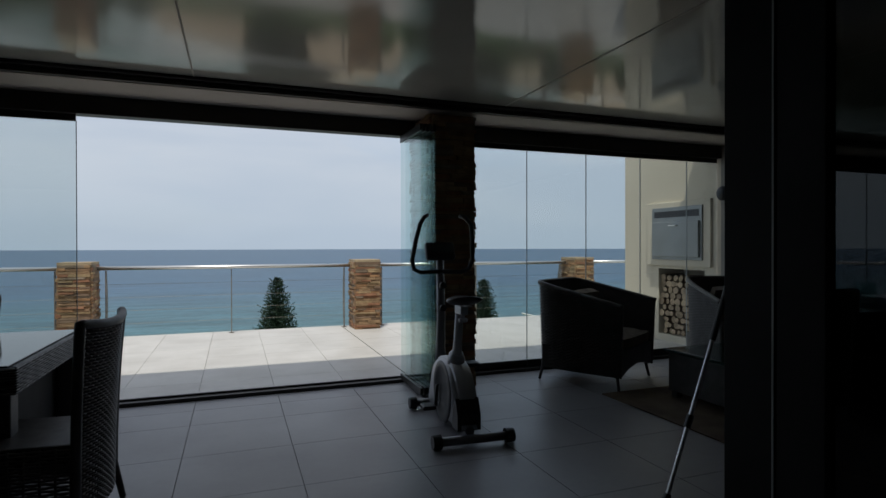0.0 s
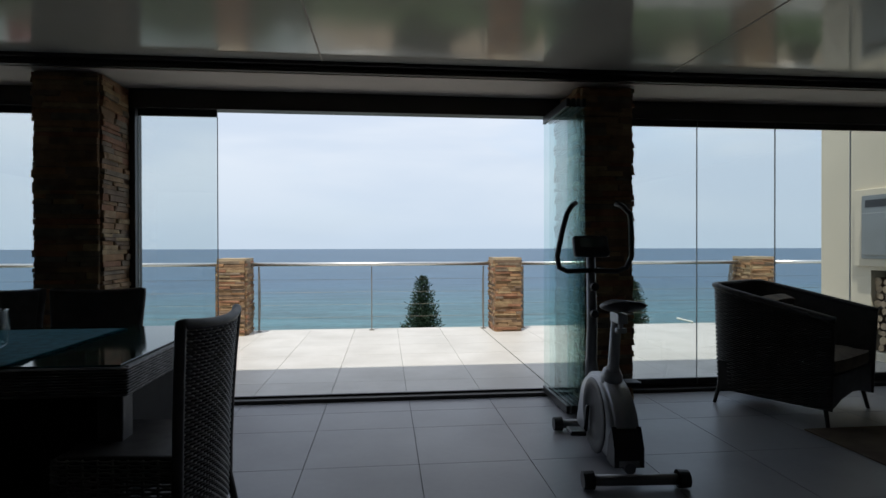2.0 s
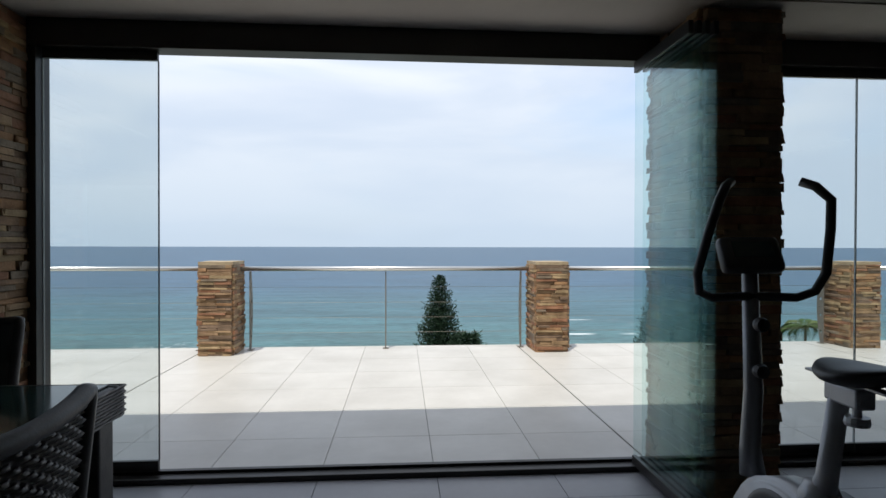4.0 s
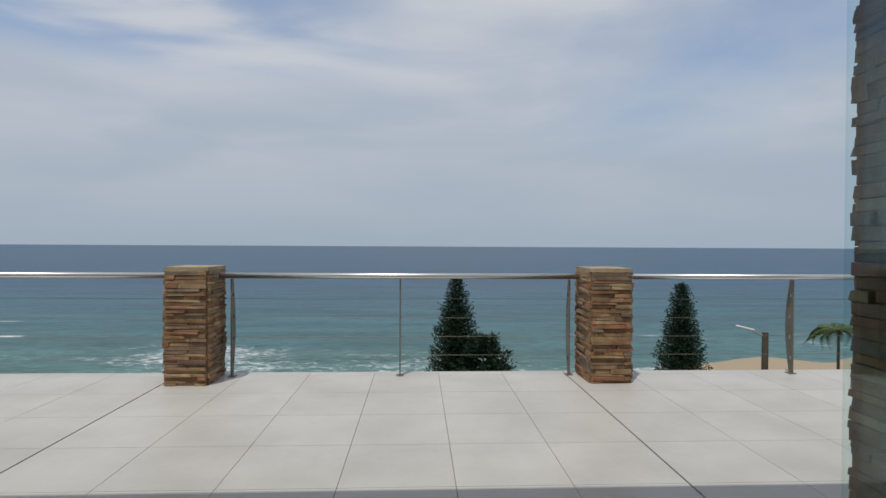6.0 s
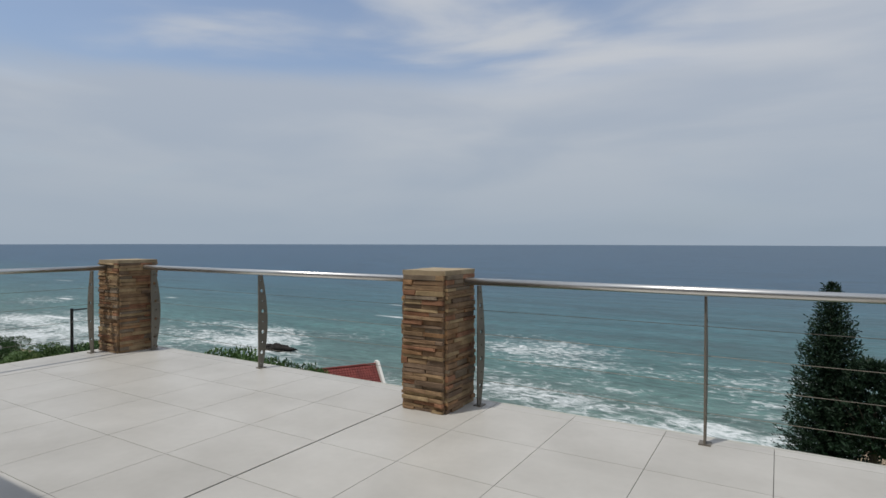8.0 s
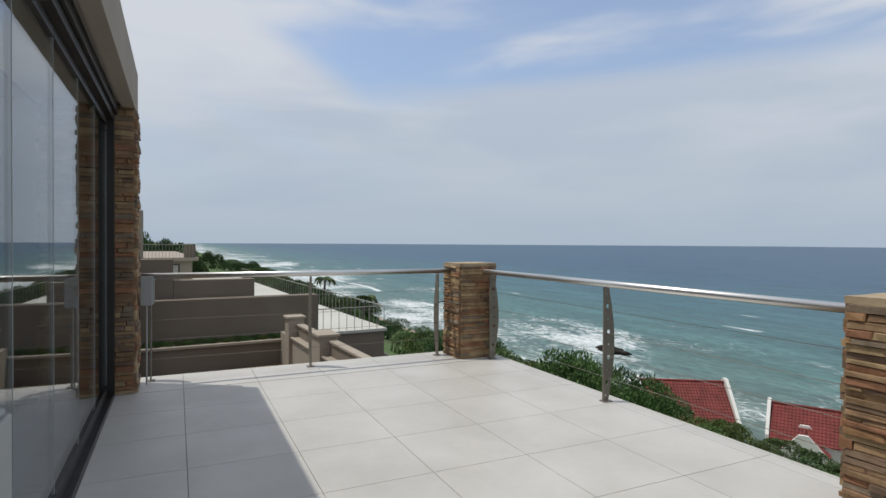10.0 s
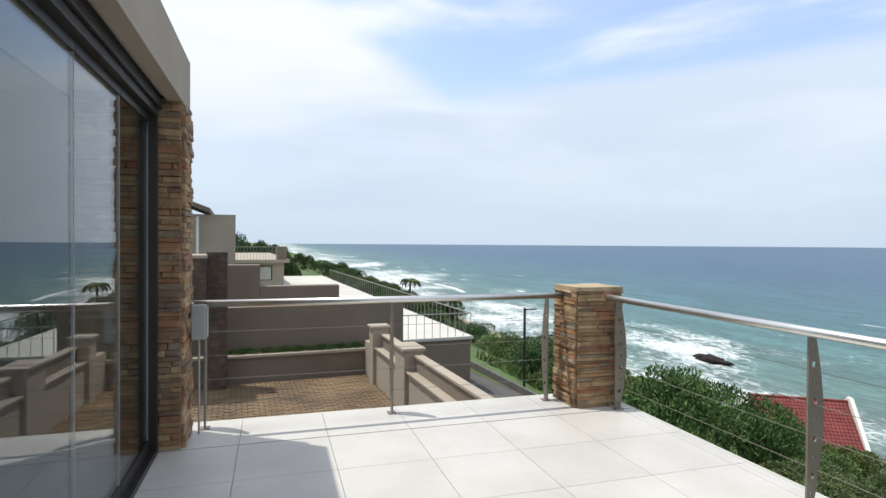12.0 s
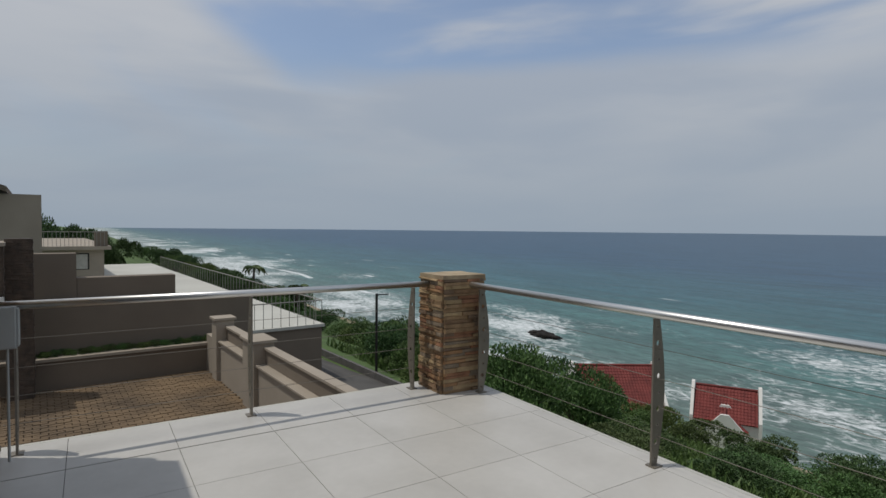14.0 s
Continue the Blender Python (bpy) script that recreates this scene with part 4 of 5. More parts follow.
lathe(bm, [(0.03, 1.46), (0.055, 1.49), (0.055, 1.54), (0.03, 1.56), (0.025, 1.60)], 14)
part("head", bm, M_BIKE_K, tp)

# ---- exercise bike ----
bk = thing("exercise_bike", "silver and black exercise bike on the tiled floor", "exercise bike", (1.885, 4.195, 0), -4)
bm = bmesh.new()
tube(bm, [(-0.22, -0.43, 0.045), (0.22, -0.43, 0.045)], 0.028, 14)
foot = part("rear_foot", bm, M_BIKE_T, bk, "grey floor bar", True)
bm = bmesh.new()
tube(bm, [(-0.16, 0.46, 0.045), (0.16, 0.46, 0.045)], 0.028, 14)
foot2 = part("front_foot", bm, M_BIKE_T, bk, "grey floor bar", True)
for f, w, y in ((foot, 0.22, -0.43), (foot2, 0.16, 0.46)):
    for s_ in (-1, 1):
        bm = bmesh.new()
        tube(bm, [(s_ * (w - 0.005), y, 0.047), (s_ * (w + 0.05), y, 0.047)], [0.046, 0.043], 16)
        part("end_cap", bm, M_BIKE_K, f)

bm = bmesh.new()
outline = [(0.42, 0.09)] + [(0.02 + 0.34 * math.cos(math.radians(a)), 0.15 + 0.335 * math.sin(math.radians(a)) ** 0.9 if a not in (0, 180) else 0.15) for a in range(30, 181, 10)] + [(-0.36, 0.08), (-0.30, 0.06), (0.36, 0.06)]
turn = Matrix(((0, 1, 0, 0), (1, 0, 0, 0), (0, 0, 1, 0), (0, 0, 0, 1)))
prism(bm, outline, 0.15, turn)
bmesh.ops.bevel(bm, geom=[e for e in bm.edges if abs(e.verts[0].co.x - e.verts[1].co.x) < 1e-5], offset=0.022, segments=3, affect="EDGES")
part("housing", bm, M_BIKE_S, bk, "silver plastic drive housing", True)
for s_ in (-1, 1):
    bm = bmesh.new()
    lathe(bm, [(0.215, 0.0), (0.215, 0.004), (0.20, 0.010), (0.150, 0.010), (0.145, 0.004)], 36, pose(s_ * 0.073, 0.02, 0.24, 0, 90 * s_, 0))
    part("side_ring", bm, M_BIKE_K, bk, "black side ring", True)
bm = bmesh.new()
prism(bm, [(-0.345, 0.07), (-0.345, 0.17), (-0.30, 0.27), (-0.25, 0.20), (-0.22, 0.07)], 0.158, turn)
part("rear_guard", bm, M_BIKE_K, bk, "black lower rear guard")
bm = bmesh.new()
tube(bm, [(0, -0.36, 0.07), (0, 0.42, 0.07)], 0.03, 12)
part("frame", bm, M_BIKE_T, bk)
bm = bmesh.new()
tube(bm, [(0, -0.06, 0.44), (0, -0.10, 0.56), (0, -0.155, 0.85)], [0.045, 0.031, 0.028], 14)
sp = part("seat_post", bm, M_BIKE_S, bk, "silver seat post", True)
bm = bmesh.new()
lathe(bm, [(0.062, 0), (0.06, 0.05), (0.045, 0.09), (0.03, 0.1)], 18, Matrix.Translation((0, -0.07, 0.44)))
part("collar", bm, M_BIKE_S, sp, "", True)
bm = bmesh.new()
box(bm, -0.018, 0.018, -0.36, -0.02, 0.868, 0.876, 0.002)
box(bm, -0.028, 0.028, -0.255, -0.12, 0.805, 0.862, 0.008)
tube(bm, [(0.0, -0.22, 0.81), (0.0, -0.22, 0.77)], 0.012, 10)
lathe(bm, [(0.03, 0.755), (0.033, 0.765), (0.03, 0.78)], 14, Matrix.Translation((0, -0.22, 0)))
part("seat_slide", bm, M_BIKE_S, sp, "steel slide with knob")
bm = bmesh.new()
bmesh.ops.create_uvsphere(bm, u_segments=28, v_segments=14, radius=1.0)
for v in bm.verts:
    f = (v.co.y + 1) / 2
    wx = 0.125 * (1 - f) ** 0.55 + 0.036 if f < 0.97 else 0.03
    v.co = Vector((v.co.x * wx * 0.95, v.co.y * 0.145 - 0.215, 0.90 + v.co.z * (0.035 if v.co.z < 0 else 0.03) + 0.03 * (0.5 - f) ** 2 * 4 * (1 if f < 0.5 else 0.3)))
part("saddle", bm, M_BIKE_K, bk, "black padded saddle", True)
bm = bmesh.new()
tube(bm, [(0, 0.30, 0.40), (0, 0.32, 0.50), (0, 0.30, 0.72), (0, 0.33, 1.16)], [0.045, 0.036, 0.033, 0.028], 14)
hp = part("handle_post", bm, M_BIKE_T, bk, "grey handle post", True)
for z in (0.80, 0.97):
    bm = bmesh.new()
    lathe(bm, [(0.012, 0), (0.024, 0.012), (0.028, 0.03), (0.024, 0.045)], 14, pose(0.0, 0.28, z, 90, 0, 0))
    part("knob", bm, M_BIKE_K, hp)
bm = bmesh.new()
prof = [(0.0, 0.31, 1.07), (0.16, 0.30, 1.065), (0.215, 0.28, 1.09), (0.235, 0.25, 1.16), (0.215, 0.20, 1.32), (0.195, 0.17, 1.42), (0.16, 0.20, 1.47), (0.125, 0.23, 1.49)]
for s_ in (-1, 1):
    tube(bm, [(x * s_, y, z) for x, y, z in prof], 0.0165, 12)
part("handlebar", bm, M_BIKE_K, bk, "black foam-covered handlebar", True)
bm = bmesh.new()
box(bm, -0.115, 0.115, -0.03, 0.03, -0.07, 0.075, 0.022, pose(0, 0.33, 1.22, -28, 0, 0))
cs = part("console", bm, M_BIKE_K, bk, "black display console", True)
part("screen", bbox(-0.075, 0.075, -0.0335, -0.029, -0.02, 0.045, m=pose(0, 0.33, 1.22, -28, 0, 0)), M_TABLEGLASS, cs, "dark display")
for s_ in (-1, 1):
    bm = bmesh.new()
    tube(bm, [(s_ * 0.085, 0.08, 0.27), (s_ * 0.095, 0.08 + 0.0 * s_, 0.27), (s_ * 0.10, 0.08 + s_ * -0.02, 0.27 + s_ * 0.15)], 0.012, 10)
    ck = part("crank", bm, M_BIKE_K, bk, "", True)
    part("pedal", bbox(s_ * 0.11, s_ * 0.205, 0.02 - s_ * 0.02, 0.13 - s_ * 0.02, 0.40 if s_ > 0 else 0.105, 0.428 if s_ > 0 else 0.133, bevel=0.008), M_BIKE_K, ck)

# ---- grey boxes on the columns ----
for at, size in (((-5.80, 5.87, 0.71), (0.10, 0.10, 0.26)), ((-1.56, 5.75, 0.64), (0.20, 0.05, 0.29))):
    t = thing("wall_box", "grey plastic electrical enclosure fixed to the stone column", "electrical box", at, group="enclosures")
    part("case", bbox(-size[0] / 2, size[0] / 2, -size[1] / 2, size[1] / 2, 0, size[2], bevel=0.008), M_BOX, t)
    part("lid", bbox(-size[0] / 2 + 0.01, size[0] / 2 - 0.01, size[1] / 2, size[1] / 2 + 0.012, 0.012, size[2] - 0.012, bevel=0.004), M_BOX, t)
    bm = bmesh.new()
    tube(bm, [(0, 0, 0), (0, 0, -at[2] + 0.0)], 0.008, 8)
    part("conduit", bm, M_BOX, t, "pale conduit down to the floor")

# ---- outdoors: sea, hillside ----
bm = bmesh.new()
bmesh.ops.create_grid(bm, x_segments=2, y_segments=2, size=4900, matrix=Matrix.Translation((0, 0, SEA)))
struct("sea", bm, M_SEA, "green-blue sea with white surf, reaching the horizon", "water")


def grid_mesh(name, xs, ys, height):
    verts = [(x, y, height(x, y)) for y in ys for x in xs]
    w = len(xs)
    faces = [(j * w + i, j * w + i + 1, (j + 1) * w + i + 1, (j + 1) * w + i) for j in range(len(ys) - 1) for i in range(w - 1)]
    me = bpy.data.meshes.new(name)
    me.from_pydata(verts, [], faces)
    for p in me.polygons:
        p.use_smooth = True
    return me


me = grid_mesh("ground", [-1400 + 20.0 * k for k in range(54)] + [-320 + 4.0 * k for k in range(171)], [-60 + 3.0 * k for k in range(80)], lambda x, y: land(x, y) + 0.35 * smooth01(20, 26, y) * noise.noise(Vector((x * 0.4, y * 0.4, 3))))
me.materials.append(M_GROUND)
tagged(new("ground", me), "grassy hillside falling to the sandy shore", "ground", kind="structure")

# ---- plants ----
npr = np.random.default_rng(5)


def leaf_mesh(name, centres, normals, length, width, material):
    """Separate pointed leaves, each a bent pair of quads."""
    n = len(centres)
    c = np.asarray(centres)
    d = np.asarray(normals) + npr.normal(0, 0.55, (n, 3))
    d /= np.linalg.norm(d, axis=1)[:, None]
    s_ = np.cross(d, npr.normal(0, 1, (n, 3)))
    s_ /= np.linalg.norm(s_, axis=1)[:, None]
    up = np.cross(s_, d)
    ln = (length * npr.uniform(0.6, 1.3, n))[:, None]
    wd = (width * npr.uniform(0.7, 1.2, n))[:, None]
    v = np.stack([c, c + d * ln * 0.5 + s_ * wd, c + d * ln + up * ln * 0.15, c + d * ln * 0.5 - s_ * wd], 1).reshape(-1, 3)
    me = bpy.data.meshes.new(name)
    me.from_pydata(v.tolist(), [], [(4 * k, 4 * k + 1, 4 * k + 2, 4 * k + 3) for k in range(n)])
    me.materials.append(material)
    return me


def crown_points(n, lobes, seed):
    """Points on and in a heap of lobes: uneven, with gaps."""
    r = np.random.default_rng(seed)
    cen = np.stack([r.uniform(-0.62, 0.62, lobes), r.uniform(-0.62, 0.62, lobes), r.uniform(0.25, 0.72, lobes)], 1)
    rad = r.uniform(0.22, 0.42, lobes)
    k = r.integers(0, lobes, n)
    d = r.normal(0, 1, (n, 3))
    d /= np.linalg.norm(d, axis=1)[:, None]
    d[:, 2] = np.where(d[:, 2] < -0.3, -d[:, 2], d[:, 2])
    p = cen[k] + d * (rad[k] * r.uniform(0.75, 1.05, n))[:, None]
    p[:, 2] = np.maximum(p[:, 2], 0.02)
    return p, d + np.array([0, 0, 0.35])


BUSH = []
for seed in range(4):
    p, d = crown_points(9500, 14 + seed * 3, 20 + seed)
    crown = leaf_mesh("crown", p, d, 0.06, 0.016, M_LEAF if seed % 2 == 0 else M_LEAF_L)
    bm = bmesh.new()
    rb = random.Random(seed)
    for k in range(7):
        a = rb.uniform(0, 6.28)
        tube(bm, [(0, 0, 0), (0.18 * math.cos(a), 0.18 * math.sin(a), 0.25), (0.42 * math.cos(a), 0.42 * math.sin(a), 0.55)], [0.03, 0.02, 0.008], 5)
    stems = mesh_of("stem", bm)
    stems.materials.append(M_BARK)
    BUSH.append((crown, stems))


def bush(x, y, w, h, k, label="dense green coastal shrub on the slope", zoff=0.0):
    t = thing("shrub", label, "shrub", (x, y, land(x, y) - 0.15 + zoff), (x * 37 + y * 53) % 360, group="slope shrubs")
    t.scale = (w, w, h)
    for name, me in zip(("crown", "stem"), BUSH[k % 4]):
        o = new(name, me)
        o.parent = t


rs = random.Random(12)
# the thick shrubs by the road, below the corner pillar, and down the slope
for x, y, w, h in ((-18.0, 20.9, 2.3, 3.1), (-15.3, 23.4, 1.7, 1.0), (-20.3, 22.4, 2.2, 2.6), (-22.0, 19.1, 1.9, 2.0), (-24.6, 20.5, 2.2, 2.3), (-27.2, 21.3, 2.4, 2.4), (-30.3, 22.1, 2.5, 2.6),
                   (-33.9, 22.9, 2.8, 2.6), (-36.9, 24.2, 2.8, 2.6), (-23.1, 23.8, 2.6, 2.4), (-28.3, 26.5, 3.0, 2.6), (-13.2, 27.0, 1.9, 1.3), (-9.9, 30.6, 2.2, 1.9), (-14.6, 33.0, 2.4, 1.5),
                   (-20.5, 30.7, 2.2, 1.3), (-18.2, 38.0, 2.4, 1.4), (-12.4, 39.1, 2.8, 2.4), (-8.9, 36.6, 2.6, 2.3), (-6.9, 41.1, 2.6, 2.6), (-25.1, 35.6, 2.6, 2.0), (-22.8, 45.9, 3.0, 2.4), (-15.9, 46.1, 3.0, 2.6),
                   (-9.9, 48.1, 3.0, 2.6), (-31.4, 39.3, 2.8, 2.2), (-28.6, 48.2, 3.0, 2.2), (-3.9, 22.1, 1.6, 1.1), (-6.4, 24.6, 1.8, 1.3), (-1.9, 26.1, 1.8, 1.4), (-9.6, 21.0, 1.6, 1.2), (0.6, 30.1, 2.0, 1.6)):
    bush(x, y, w, h, rs.randrange(4))
for x, y, w, h in ((-20.8, 26.6, 2.3, 3.2), (-18.6, 24.6, 1.9, 2.8), (-27.0, 40.0, 2.4, 2.4)):
    bush(x, y, w, h, rs.randrange(4), "tall dense green shrub below the terrace")
for k in range(46):
    x, y = rs.uniform(-75, -30), rs.uniform(24, 62)
    if -46 < x < -26 and 40 < y < 66:
        continue
    bush(x, y, rs.uniform(2.2, 3.4), rs.uniform(1.3, 2.1), rs.randrange(4), "dense green coastal bush")
for k in range(24):
    x, y = rs.uniform(-26, 60), rs.uniform(46, 66)
    if -9 < x < 3 and y > 52:
        continue
    bush(x, y, rs.uniform(1.6, 2.6), rs.uniform(1.2, 1.8), rs.randrange(4), "low green coastal bush above the beach")
for k in range(22):
    x = -58 - k * 3.2 + rs.uniform(-1, 1)
    bush(x, 22 + rs.uniform(-3, 3) - 0.12 * k, rs.uniform(2.6, 4.0), rs.uniform(2.2, 3.4), rs.randrange(4), "dark green bush behind the flat roofs", 0.3)
for x, y, w, h in ((-80.9, 3.6, 4.5, 7.0), (-85.6, -0.2, 4.5, 7.2), (-79.2, 9.0, 3.2, 5.4), (-89.4, -4.4, 5.0, 7.0)):
    bush(x, y, w, h, 0, "dark round tree behind the flat roofs")
# grass tufts over the near slope
pts = []
while len(pts) < 34000:
    x, y = rs.uniform(-34, 14), 9.8 + 36 * rs.random() ** 1.7
    if x < -7 and y < 18.4:
        continue
    pts.append((x, y, land(x, y) + 0.35 * smooth01(20, 26, y) * noise.noise(Vector((x * 0.4, y * 0.4, 3))) - 0.05))
me = leaf_mesh("ground_cover", pts, [(0, 0, 1)] * len(pts), 0.55, 0.07, M_LEAF_L)
tagged(new("ground_cover", me), "lush green ground cover on the slope", "ground cover", kind="stuff")


def norfolk_pine(at, h, spread, seed, label):
    t = thing("norfolk_pine", label, "tree", at, group="shore pines")
    bm = bmesh.new()
    tube(bm, [(0, 0, 0), (0.03, 0, h * 0.5), (0, 0, h)], [h * 0.017, h * 0.011, 0.03], 8)
    part("trunk", bm, M_BARK, t)
    r = np.random.default_rng(seed)
    cen, nor = [], []
    tiers = 62
    for i in range(tiers):
        f = 0.08 + 0.92 * i / tiers
        z = h * f
        reach = spread * (min(1.0, (1 - f) ** 0.70 * 1.12 + 0.04)) * r.uniform(0.88, 1.08)
        count = 11 if f < 0.8 else 8
        for b_ in range(count):
            a = 2 * math.pi * (b_ + 0.5 * (i % 2)) / count + r.uniform(-0.12, 0.12)
            ln = reach * r.uniform(0.8, 1.12)
            steps = max(4, int(ln / 0.13))
            for s_ in range(steps):
                u = (s_ + 1) / steps
                zz = z - 0.12 * ln * math.sin(u * math.pi) + 0.20 * ln * u ** 3
                for q in range(3):
                    side = r.normal(0, 0.07 + 0.06 * u, 2)
                    cen.append((math.cos(a) * ln * u + side[0], math.sin(a) * ln * u + side[1], zz + r.normal(0, 0.035)))
                    nor.append((math.cos(a) * 0.8 + r.normal(0, 0.3), math.sin(a) * 0.8 + r.normal(0, 0.3), 0.55))
    me = leaf_mesh("crown", cen, nor, 0.36, 0.06, M_PINE)
    o = new("crown", me)
    o.parent = t


def ground_at(x, y):
    return (x, y, land(x, y) - 0.1)


norfolk_pine(ground_at(4.6, 61.9), -1.9 - land(4.6, 61.9), 3.5, 1, "tall dark green norfolk pine above the beach")
norfolk_pine(ground_at(28.1, 60.9), -2.6 - land(28.1, 60.9), 3.3, 2, "slender dark green norfolk pine above the beach")
norfolk_pine(ground_at(38.9, 62.4), 4.2, 1.5, 3, "young norfolk pine above the beach")
norfolk_pine(ground_at(47.8, 60.0), 3.4, 1.3, 4, "young norfolk pine above the beach")
# the broad dark tree beside the pine
t = thing("broad_tree", "broad dark green tree growing beside the norfolk pine", "tree", ground_at(7.2, 59.8))
top = -8.2 - land(7.2, 59.8)
bm = bmesh.new()
tube(bm, [(0, 0, 0), (0.1, 0, top * 0.55), (0, 0, top * 0.8)], [0.32, 0.22, 0.08], 8)
for k in range(6):
    a = k * 1.05
    tube(bm, [(0, 0, top * 0.45), (1.3 * math.cos(a), 1.3 * math.sin(a), top * 0.62), (2.4 * math.cos(a), 2.4 * math.sin(a), top * 0.75)], [0.12, 0.08, 0.03], 6)
part("trunk", bm, M_BARK, t)
r = np.random.default_rng(77)
cen, nor = [], []
for tier in range(9):
    f = tier / 8
    z, reach = top * (0.42 + 0.56 * f), 3.5 * (1 - 0.55 * f ** 2.0)
    for b_ in range(15):
        a = r.uniform(0, 6.28)
        ln = reach * r.uniform(0.65, 1.1)
        for s_ in range(16):
            u = r.uniform(0.1, 1)
            for q in range(3):
                cen.append((math.cos(a) * ln * u + r.normal(0, 0.2), math.sin(a) * ln * u + r.normal(0, 0.2), z + 0.3 * u * u + r.normal(0, 0.14)))
                nor.append((math.cos(a) * 0.7, math.sin(a) * 0.7, 0.6))
o = new("crown", leaf_mesh("crown", cen, nor, 0.5, 0.085, M_PINE))
o.parent = t


def palm(at, h, size, seed):
    t = thing("palm_tree", "coconut palm with arching green fronds", "palm", at, seed * 40, group="palms")
    bm = bmesh.new()
    tube(bm, [(0, 0, 0), (0.1, 0, h * 0.4), (0.25, 0.05, h * 0.8), (0.3, 0.05, h)], [0.22, 0.16, 0.13, 0.12], 8)
    part("trunk", bm, M_BARK, t)
    rp = random.Random(seed)
    for k in range(15):
        a, rise = k * 2.4 + rp.uniform(-0.2, 0.2), rp.uniform(0.1, 0.95)
        bm = bmesh.new()
        for s_ in range(22):
            u = s_ / 21
            px = size * (u * (0.95 - 0.25 * u * rise))
            pz = size * (rise * u - (0.55 + 0.55 * rise) * u * u)
            ln = size * 0.30 * math.sin(math.pi * (0.12 + 0.85 * u))
            for e in (-1, 1):
                q = [(px, 0, pz), (px + ln * 0.35 + 0.05, e * ln * 0.5, pz - 0.05), (px + ln * 0.5, e * ln * 0.85, pz - ln * 0.45), (px + ln * 0.25, e * ln * 0.45, pz - 0.12)]
                bm.faces.new([bm.verts.new(v) for v in q])
        tube(bm, [(size * u * (0.95 - 0.25 * u * rise), 0, size * (rise * u - (0.55 + 0.55 * rise) * u * u)) for u in (0, 0.25, 0.5, 0.75, 1)], [0.03, 0.025, 0.02, 0.014, 0.006], 5)
        fr = part("frond", bm, M_PALM, t)
        fr.matrix_local = pose(0.3, 0.05, h, 0, 0, math.degrees(a))


palm(ground_at(41.5, 56.3), -6.9 - land(41.5, 56.3), 3.1, 1)
palm(ground_at(-58.6, 24.4), 3.7, 1.6, 2)
palm(ground_at(-67.0, 22.1), 4.6, 1.6, 3)

# dark timber pole with a lamp arm on the right
t = thing("street_lamp", "dark timber pole carrying a pale street lamp", "street lamp", ground_at(25.6, 43.0))
ph = -4.9 - land(25.6, 43.0)
bm = bmesh.new()
tube(bm, [(0, 0, 0), (0.05, 0, ph)], [0.26, 0.22], 10)
part("pole", bm, M_BARK, t)
bm = bmesh.new()
tube(bm, [(0, 0, ph - 0.3), (-0.9, 0, ph + 0.15)], 0.05, 8)
part("arm", bm, M_BOX, t)
part("lamp_head", bbox(-0.65, 0.65, -0.14, 0.14, -0.07, 0.08, bevel=0.05, m=Matrix.Translation((-1.45, 0, ph + 0.32)) @ pose(0, 0, 0, 0, 14, 0)), M_PLASTER_W, t, "pale lamp head")
# rocks in the surf
for x, y, s_ in ((-98.9, 97.0, 2.5), (-102.5, 97.8, 1.6), (-65.0, 85.8, 1.6), (41.9, 97.3, 1.8), (47.8, 95.1, 1.4)):
    bm = bmesh.new()
    bmesh.ops.create_icosphere(bm, subdivisions=3, radius=1.0)
    for v in bm.verts:
        v.co *= 1 + 0.7 * noise.noise(v.co * 2.3 + Vector((x, y, 0))) + 0.3 * noise.noise(v.co * 6.0)
        v.co = Vector((v.co.x * s_ * 1.5, v.co.y * s_ * 0.8, v.co.z * s_ * 0.5))
    o = tagged(part("rock", bm, M_ROCK, None, "", True), "dark wet rock standing in the surf", "rock", "surf rocks")
    o.location = (x, y, SEA + 0.1)


